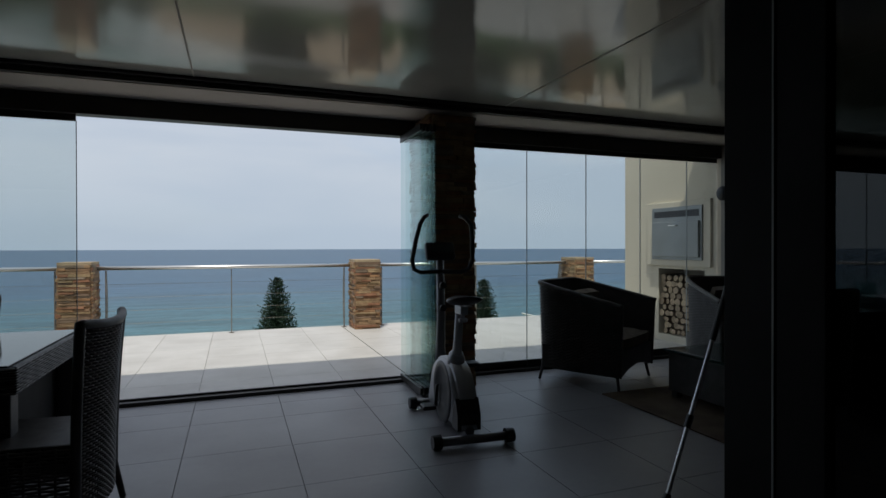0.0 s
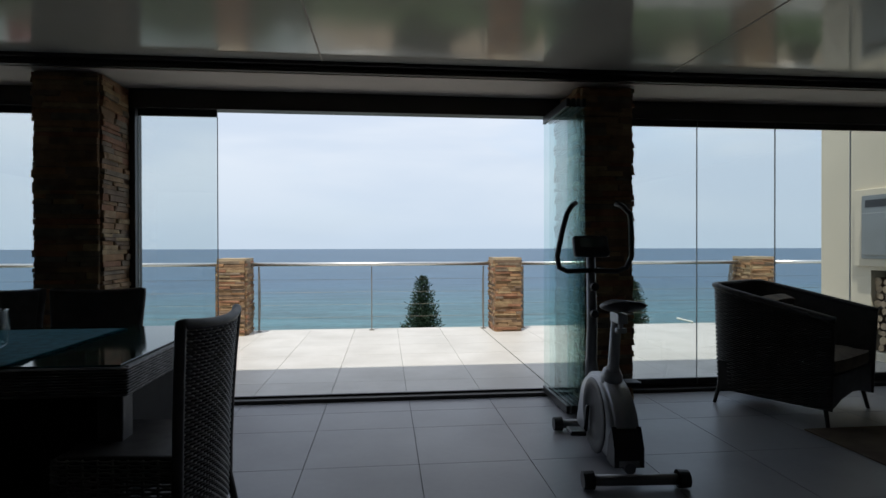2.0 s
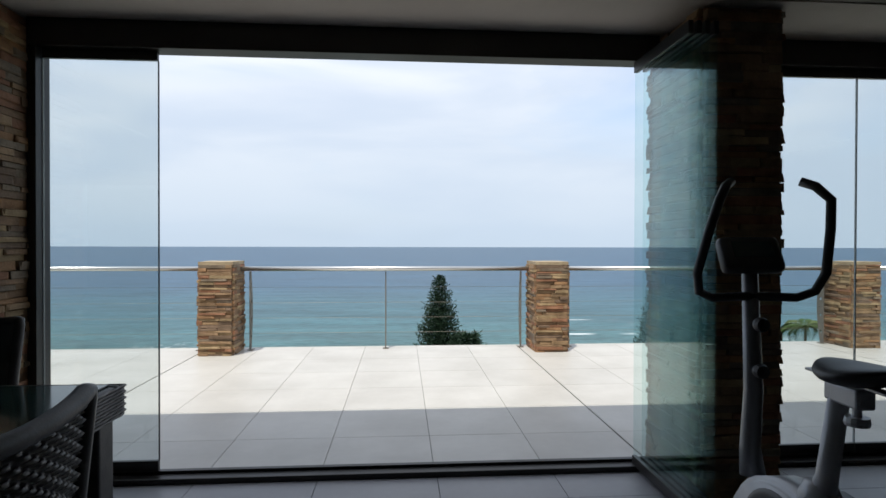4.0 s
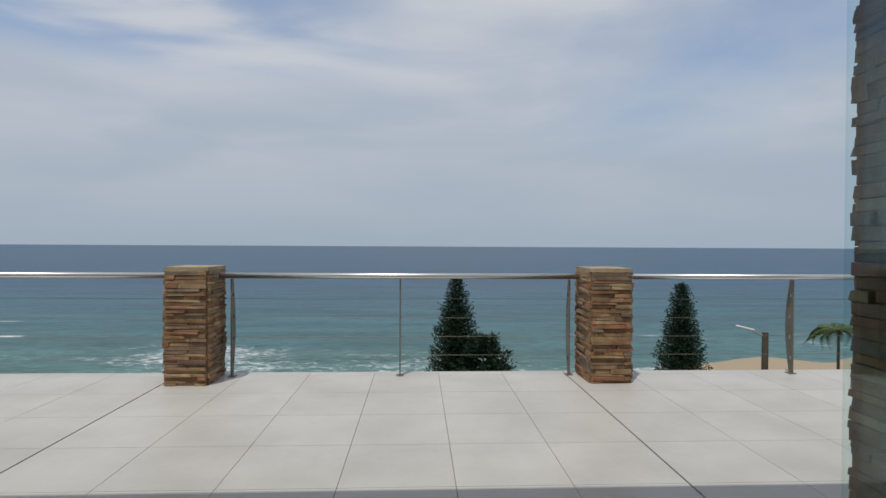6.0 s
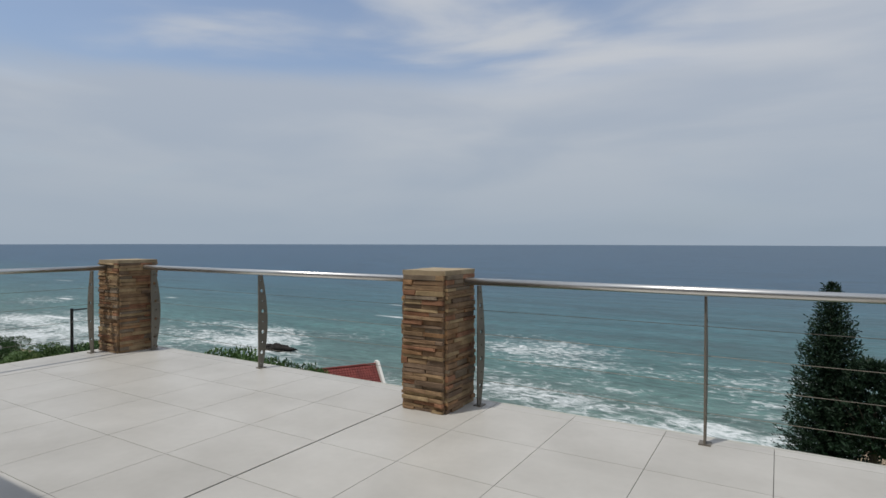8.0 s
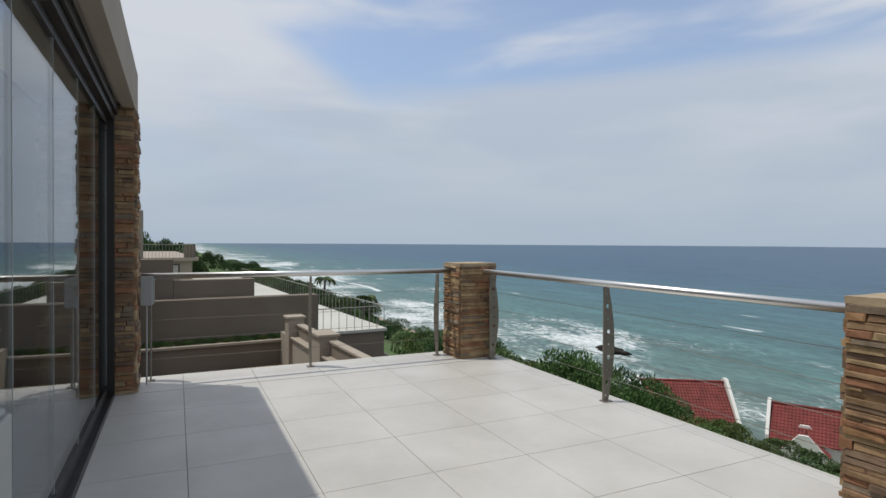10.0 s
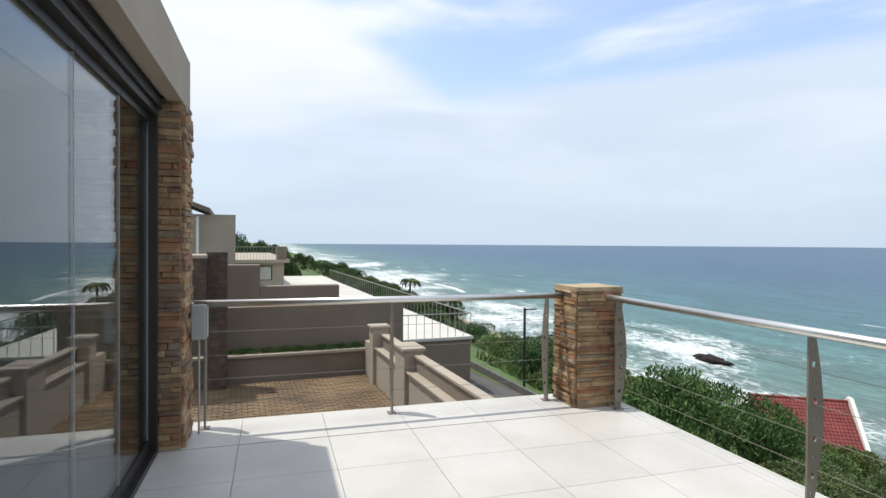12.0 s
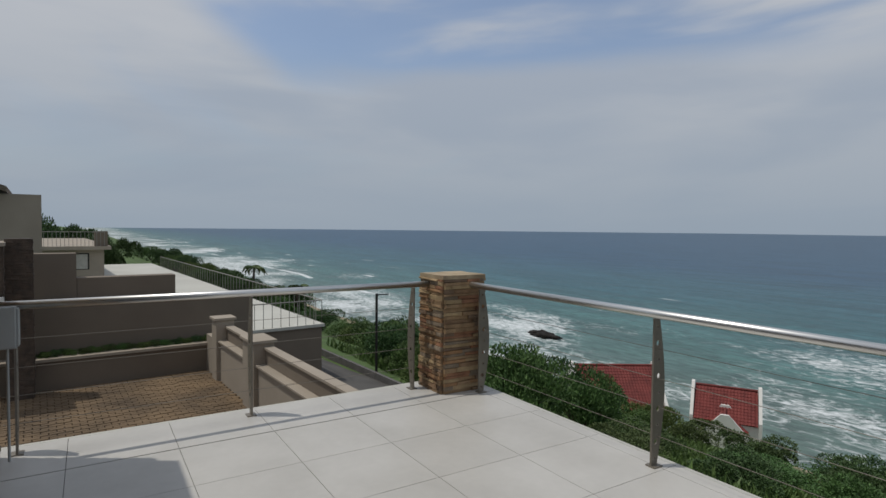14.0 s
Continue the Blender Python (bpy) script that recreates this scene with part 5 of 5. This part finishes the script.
# ---- the red-roofed cottages ----
def cottage(at, rz, length, depth, wall_h, roof_h, label, gable_front=False):
    t = thing("cottage", label, "house", at, rz, group="red-roofed cottages")
    l, d = length / 2, depth / 2
    part("wall", bbox(-l + 0.15, l - 0.15, -d, d, -2.5, wall_h), M_PLASTER_W, t, "white plastered walls")
    for s_ in (-1, 1):
        bm = bmesh.new()
        prism(bm, [(-d - 0.15, -2.5), (d + 0.15, -2.5), (d + 0.15, wall_h + 0.25), (0.35, wall_h + roof_h + 0.35), (-0.35, wall_h + roof_h + 0.35), (-d - 0.15, wall_h + 0.25)], 0.3, Matrix.Translation((s_ * l, 0, 0)) @ pose(0, 0, 0, 0, 0, 90))
        g = part("gable", bm, M_PLASTER_W, t, "white parapet gable")
        part("window", bbox(s_ * (l + 0.152) - 0.01, s_ * (l + 0.152) + 0.01, -0.22, 0.22, wall_h + 0.1, wall_h + 1.0), M_FRAME, g, "narrow dark window")
    for s_ in (-1, 1):
        slope = math.hypot(d + 0.2, roof_h)
        ang = math.degrees(math.atan2(roof_h, d + 0.2))
        bm = bmesh.new()
        rows = int(slope / 0.34)
        cols = int((length - 0.4) / 0.30)
        for j in range(rows):
            for i in range(cols):
                x0 = -l + 0.2 + i * 0.30
                a = [(x0, j * 0.34, 0.02), (x0 + 0.15, j * 0.34, 0.085), (x0 + 0.30, j * 0.34, 0.02)]
                b_ = [(x0, (j + 1) * 0.34, -0.02), (x0 + 0.15, (j + 1) * 0.34, 0.04), (x0 + 0.30, (j + 1) * 0.34, -0.02)]
                va, vb = [bm.verts.new(v) for v in a], [bm.verts.new(v) for v in b_]
                v0 = [bm.verts.new((v[0], v[1], -0.05)) for v in a]
                for k in range(2):
                    bm.faces.new((va[k], va[k + 1], vb[k + 1], vb[k]))
                    bm.faces.new((v0[k], v0[k + 1], va[k + 1], va[k]))
        box(bm, -l + 0.2, l - 0.2, 0, slope, -0.12, -0.06)
        m = Matrix.Translation((0, s_ * -(d + 0.2), wall_h)) @ pose(0, 0, 0, 0, 0, 0 if s_ > 0 else 180) @ pose(0, 0, 0, ang, 0, 0)
        bmesh.ops.transform(bm, verts=bm.verts[:], matrix=m)
        part("roof", bm, M_ROOF_RED, t, "weathered red tiled slope")
    bm = bmesh.new()
    tube(bm, [(-l + 0.2, 0, wall_h + roof_h + 0.02), (l - 0.2, 0, wall_h + roof_h + 0.02)], 0.12, 8)
    part("ridge", bm, M_ROOF_RED, t)
    return t


cottage((-40.8, 52.5, -16.2), 58, 8.6, 7.4, 0.0, 3.5, "white cottage with a steep red tiled roof")
cottage((-33.1, 60.4, -17.0), 30, 6.0, 5.2, 0.0, 2.7, "small white cottage with a red tiled roof")
cottage((-31.5, 57.6, -17.7), 120, 3.4, 3.6, 0.0, 1.7, "white cottage porch with a red tiled roof")



# ---- the neighbouring building ----
before_plot = set(scene.objects)
struct("courtyard", bbox(-18.2, -6.4, 2.0, 10.0, -5.6, -2.66), M_GROUT, "brick paved courtyard below the terrace", "pavement")
struct("courtyard_wall", bbox(-19.2, -18.65, 1.0, 11.35, -5.6, -0.55), M_PLASTER_D, "tall brown-grey plastered boundary wall", "wall")
struct("stepped_wall", bbox(-19.8, -19.3, 7.0, 9.4, -5.6, 0.0), M_PLASTER_D, "brown-grey stepped wall behind the boundary wall", "wall")
struct("stepped_wall", bbox(-19.9, -19.3, 6.0, 6.99, -5.6, 0.66), M_PLASTER_D, "brown-grey upper step of the boundary wall", "wall")
bm = bmesh.new()
box(bm, -18.55, -18.2, 4.5, 10.5, -2.66, -1.93)
pl = struct("planter_wall", bm, M_PLASTER_D, "low plastered planter wall", "wall")
part("coping", bbox(-18.62, -18.12, 4.5, 10.5, -1.93, -1.86), M_PLASTER_T, pl, "pale coping")
for k in range(16):
    t = thing("hedge_plant", "small dark plant in the planter bed", "plant", (-18.42, 6.0 + k * 0.27, -1.93), k * 50, group="planter plants")
    t.scale = (0.2, 0.2, 0.22)
    o = new("crown", BUSH[k % 4][0])
    o.parent = t
# side wall of the courtyard: two piers, a lower ledge and a set-back upper panel, each with its coping
w = struct("side_wall", bbox(-18.2, -6.4, 10.0, 10.30, -5.6, -1.62), M_PLASTER_T, "plastered side wall with pale copings", "wall")
for x0, x1, ht in ((-17.2, -16.75, -1.05), (-14.45, -13.65, -1.12)):
    bm = bmesh.new()
    box(bm, x0, x1, 9.90, 10.36, -5.6, ht, 0.01)
    part("pier", bm, M_PLASTER_T, w)
    part("coping", bbox(x0 - 0.05, x1 + 0.05, 9.85, 10.41, ht, ht + 0.07, bevel=0.01), M_PLASTER_T, w, "pale coping")
for x0, x1 in ((-16.75, -14.45), (-13.65, -6.4)):
    part("panel", bbox(x0, x1, 10.16, 10.30, -1.57, -1.26), M_PLASTER_D, w, "set-back upper panel")
    n_ = max(1, round((x1 - x0) / 1.7))
    for k in range(n_):
        a0, a1 = x0 + (x1 - x0) * k / n_ + 0.006, x0 + (x1 - x0) * (k + 1) / n_ - 0.006
        part("coping", bbox(a0, a1, 9.94, 10.16, -1.62, -1.57, bevel=0.008), M_PLASTER_T, w, "pale coping")
        part("coping", bbox(a0, a1, 10.12, 10.34, -1.26, -1.20, bevel=0.008), M_PLASTER_T, w, "pale coping")


def deck_rail(x0, y0, x1, y1, z, n, h=1.0):
    t = thing("deck_railing", "pale metal railing round the flat roof deck", "railing", (x0, y0, z), group="deck railings")
    d = Vector((x1 - x0, y1 - y0, 0))
    bm = bmesh.new()
    tube(bm, [(0, 0, h), (d.x, d.y, h)], 0.025, 6)
    part("handrail", bm, M_GALV, t)
    bm = bmesh.new()
    tube(bm, [(0, 0, 0), (0, 0, h)], 0.014, 6)
    me = mesh_of("post", bm)
    me.materials.append(M_GALV)
    for k in range(n + 1):
        o = new("post", me)
        o.parent = t
        o.location = d * (k / n)


nb = thing("terraced_building", "brown-grey flat-roofed apartment building with white roof decks", "building", (-24, 12, -5))
part("wall", bbox(-16, 0.3, -1.5, 3.9, -0.6, 2.20), M_PLASTER_D, nb, "brown-grey plastered walls")
part("roof_deck", bbox(-16, 0.4, -1.5, 4.0, 2.20, 2.32), M_DECK, nb, "white roof deck")
part("wall", bbox(-44, -16, -3.0, 3.9, -0.6, 2.20), M_PLASTER_D, nb, "brown-grey plastered walls")
part("roof_deck", bbox(-44, -16, -3.0, 4.0, 2.20, 2.32), M_DECK, nb, "white roof deck")
part("wall", bbox(-50, -24, -9.0, -2.0, 0, 4.65), M_PLASTER_T, nb, "taupe plastered upper storey")
part("roof_deck", bbox(-50.2, -23.4, -9.2, -1.6, 4.65, 4.90), M_PLASTER_T, nb, "overhanging roof slab")
part("parapet", bbox(-24.0, -23.6, -2.6, -1.8, 4.90, 5.95), M_PLASTER_D, nb)
win = part("window", bbox(-24.02, -23.97, -5.0, -2.9, 3.25, 4.4), M_FRAME, nb, "wide window with pale curtains")
part("curtain", bbox(-23.99, -23.955, -4.9, -3.0, 3.3, 4.32), M_CURTAIN, win)
deck_rail(-23.7, 15.9, -40, 15.9, -2.68, 26)
deck_rail(-23.7, 12.0, -23.7, 15.9, -2.68, 11)
deck_rail(-40, 15.9, -62, 15.9, -2.68, 32)
deck_rail(-47.6, 3.0, -47.6, 10.0, -0.10, 30)
cb = thing("plastered_house", "taupe plastered house wall under a dark pitched roof", "house", (-27, 0.9, -5))
part("wall", bbox(-5, 0, -6, 5.4, 0, 7.5), M_PLASTER_T, cb)
bm = bmesh.new()
prism(bm, [(-6.3, 7.4), (-0.5, 9.6), (4.4, 7.75), (4.4, 7.55), (-0.5, 9.4), (-6.3, 7.2)], 5.6, Matrix.Translation((-2.4, 0, 0)) @ turn)
part("roof", bm, M_PLASTER_D, cb, "dark pitched roof")
bm = bmesh.new()
tube(bm, [(0.06, 3.9, 0), (0.06, 3.9, 7.4)], 0.06, 8)
part("downpipe", bm, M_PLASTER_W, cb, "pale downpipe")
bal = thing("stone_balcony", "neighbour's balcony clad in brown stone, coloured dark for its shade", "balcony", (-17.6, 5.2, -2.66))
part("column", bbox(-0.55, 0.0, 0.35, 0.85, 0, 3.75), M_MORTAR, bal, "stone-clad column, its shade put into the dark colour")
part("parapet", bbox(-0.9, 0.6, -1.4, 0.33, 2.5, 3.6), M_MORTAR, bal, "stone-clad parapet")
part("coping", bbox(-0.95, 0.65, -1.45, 0.38, 3.6, 3.68), M_PLASTER_T, bal)
part("slab", bbox(-0.9, 0.7, -1.4, 0.34, 2.32, 2.5), M_PLASTER_W, bal, "pale slab edge")

me = grid_mesh("road", [-62.0 + 2.0 * k for k in range(25)], [10.4 + 1.3 * k for k in range(7)], lambda x, y: land(x, y) + 0.09)
me.materials.append(M_ASPHALT)
tagged(new("road", me), "narrow grey asphalt road between wall and shrubs", "road", kind="structure")
kb = struct("kerb", bbox(-62, -14, 18.2, 18.34, -5.5, -5.02), M_GROUT, "pale concrete edging of the road", "kerb")

# the slim lamp beside the road
t = thing("street_lamp", "slim dark street lamp beside the road", "street lamp", (-23.6, 18.5, -5.3))
bm = bmesh.new()
tube(bm, [(0, 0, 0), (0, 0, 3.75)], 0.06, 8)
part("pole", bm, M_FRAME, t)
part("arm", bbox(-0.04, 0.04, 0.0, 0.6, 3.66, 3.71, bevel=0.01), M_FRAME, t)

for ob in set(scene.objects) - before_plot:
    if ob.parent is None:
        ob.matrix_basis = PLOT @ ob.matrix_basis

# ---- stone cladding, piece by piece ----
STONES = []
for k in range(6):
    rk = random.Random(k)
    bm = bmesh.new()
    box(bm, -0.5, 0.5, -0.5, 0.5, -0.5, 0.5)
    bmesh.ops.bevel(bm, geom=[e for e in bm.edges if e.verts[0].co.y < 0 and e.verts[1].co.y < 0], offset=0.07, segments=1, affect="EDGES")
    for v in bm.verts:
        v.co += Vector((rk.uniform(-0.02, 0.02), rk.uniform(-0.12, 0.12) if v.co.y < 0 else 0, rk.uniform(-0.06, 0.06)))
    me = mesh_of("stone", bm)
    me.materials.append(M_STONE)
    STONES.append(me)


def clad(parent, faces, z0, z1, course, seed, cap=300, stone=M_STONE):
    """Ledge stones laid in courses on upright faces: (start x, y, along dx, dy, length); the stone's outer side is to the right of the way along."""
    rc = random.Random(seed)
    places = []
    for fx, fy, dx, dy, length in faces:
        ang = math.degrees(math.atan2(dy, dx))
        z = z0
        while z < z1 - 0.004:
            h = min(course * rc.uniform(0.7, 1.35), z1 - z)
            if z1 - z - h < 0.012:
                h = z1 - z
            s_ = rc.uniform(-0.15, 0.0)
            while s_ < length:
                ln = rc.uniform(0.13, 0.40)
                a, b_ = max(s_, 0.0), min(s_ + ln, length)
                if length - b_ < 0.04:
                    b_ = length
                if b_ - a > 0.02:
                    out = rc.uniform(0.012, 0.034)
                    c = (a + b_) / 2
                    m = pose(fx + dx * c + dy * (out / 2 - 0.006), fy + dy * c - dx * (out / 2 - 0.006), z + h / 2, 0, rc.uniform(-0.5, 0.5), ang) @ Matrix.Diagonal((b_ - a - 0.002, out + 0.012, h - 0.003, 1))
                    places.append(m)
                s_ += ln
                if b_ == length:
                    break
            z += h
    for m in places[:cap]:
        o = new("stone", STONES[rc.randrange(6)])
        o.parent = parent
        o.matrix_local = m
    if len(places) > cap:
        verts, polys = [], []
        for m in places[cap:]:
            src = STONES[rc.randrange(6)]
            base = len(verts)
            verts += [tuple(m @ v.co) for v in src.vertices]
            polys += [tuple(base + i for i in p.vertices) for p in src.polygons]
        me = bpy.data.meshes.new("stone_cladding")
        me.from_pydata(verts, [], polys)
        me.materials.append(stone)
        o = tagged(new("stone_cladding", me), kind="stuff")
        o.parent = parent


# cladding in the darker stone colour that stands for shade
clad(bal, [(0.0, 0.35, 0, 1, 0.5), (0.0, 0.85, -1, 0, 0.55)], 0.0, 3.75, 0.06, 90, 0, M_STONE_SHADED)
clad(bal, [(0.6, -1.4, 0, 1, 1.73), (0.6, 0.33, -1, 0, 0.6)], 2.5, 3.6, 0.06, 91, 0, M_STONE_SHADED)
for k, (x0, x1) in enumerate(PILLARS):
    y1 = PY1
    w, d = (x1 - x0) / 2 - 0.02, (y1 - PY0) / 2 - 0.02
    p = thing("stone_pillar", "low square pillar clad in brown ledge stone", "pillar", ((x0 + x1) / 2, (PY0 + y1) / 2, 0), group="terrace pillars")
    part("core", bbox(-w, w, -d, d, -0.005, 1.02), M_MORTAR, p)
    clad(p, [(-w, -d, 1, 0, 2 * w), (w, -d, 0, 1, 2 * d), (-w, d, 0, -1, 2 * d), (w, d, -1, 0, 2 * w)], 0.0, 1.022, 0.032, 30 + k)
    bm = bmesh.new()
    box(bm, -w - 0.012, w + 0.012, -d - 0.012, d + 0.012, 1.022, 1.058)
    bmesh.ops.subdivide_edges(bm, edges=bm.edges[:], cuts=4, use_grid_fill=True)
    for v in bm.verts:
        v.co += Vector((noise.noise(v.co * 14 + Vector((k, 0, 0))), noise.noise(v.co * 14 + Vector((0, k, 5))), 0.6 * noise.noise(v.co * 9))) * 0.006
    part("cap", bm, M_CAP, p, "ochre sandstone cap")
for k, (x0, x1, y0, y1) in enumerate(((-5.92, -5.50, Y_IN, Y_FAS + 0.01), (-1.79, -1.335, Y_IN, Y_OUT), (2.04, 2.475, Y_IN, Y_OUT))):
    cx, cy = (x0 + x1) / 2, (y0 + y1) / 2
    w, d = (x1 - x0) / 2 - 0.02, (y1 - y0) / 2 - 0.02
    p = thing("stone_column", "tall square column clad in dark brown ledge stone", "column", (cx, cy, 0), group="house columns")
    part("core", bbox(-w, w, -d, d, -0.005, 2.418), M_MORTAR, p)
    south, east, west, north = (-w, -d, 1, 0, 2 * w), (w, -d, 0, 1, 2 * d), (-w, d, 0, -1, 2 * d), (w, d, -1, 0, 2 * w)
    clad(p, ([east, north, south], [east, south, north, west], [south, west, north, east])[k], 0.0, 2.418, 0.038, 60 + k)

# ---- floor tiles, one by one ----
bm = bmesh.new()
box(bm, -0.5, 0.5, -0.5, 0.5, -0.012, 0.0)
tile_mesh = mesh_of("tile", bm)


def tiles(parent, material, xs, ys, gap):
    me = tile_mesh.copy()
    me.name = "tile"
    me.materials.append(material)
    for xa, xb in zip(xs, xs[1:]):
        for ya, yb in zip(ys, ys[1:]):
            o = new("tile", me)
            o.parent = parent
            a, b_ = xa + gap(xa) / 2, xb - gap(xb) / 2
            o.matrix_local = Matrix.Translation(((a + b_) / 2, (ya + yb) / 2, 0)) @ Matrix.Diagonal((b_ - a, yb - ya - 0.0035, 1, 1))


def joints(lo, hi, at, step):
    k0 = math.ceil((lo - at) / step + 1e-6)
    vals = [at + k * step for k in range(k0, 60) if at + k * step < hi - 0.02]
    return [lo] + vals + [hi]


wide = {round(TX0 + k * TILE, 3) for k in (-9, -3, 3, 9)}
tiles(terrace, M_TILE_OUT, joints(TX_W, TX_E, TX0, TILE), joints(GY + 0.06, TY_N, TY0, TILE), lambda x: 0.013 if round(x, 3) in wide else 0.0035)
tiles(floor, M_TILE_IN, joints(X_W, X_E, 0.147, TILE_IN), joints(Y_S, 5.22, 4.835, TILE_IN)[:-1] + [5.22, GY - 0.05], lambda x: 0.004)

# brick paving of the courtyard
bm = bmesh.new()
verts, polys = [], []
rp = random.Random(3)
for i in range(88):
    for j in range(30):
        x0, y0 = -18.1 + i * 0.13, 2.1 + j * 0.262 + (0.131 if i % 2 else 0)
        z = -2.66 + rp.uniform(0.03, 0.042)
        b0 = len(verts)
        verts += [(x0, y0, -2.68), (x0 + 0.122, y0, -2.68), (x0 + 0.122, y0 + 0.254, -2.68), (x0, y0 + 0.254, -2.68), (x0 + 0.006, y0 + 0.006, z), (x0 + 0.116, y0 + 0.006, z), (x0 + 0.116, y0 + 0.248, z), (x0 + 0.006, y0 + 0.248, z)]
        polys += [tuple(b0 + v for v in q) for q in ((4, 5, 6, 7), (0, 1, 5, 4), (1, 2, 6, 5), (2, 3, 7, 6), (3, 0, 4, 7))]
bm.free()
me = bpy.data.meshes.new("paving_bricks")
me.from_pydata(verts, [], polys)
me.materials.append(M_PAVER)
pavers = tagged(new("paving_bricks", me), "weathered brown brick pavers of the courtyard", "paving", kind="stuff")
pavers.matrix_world = PLOT
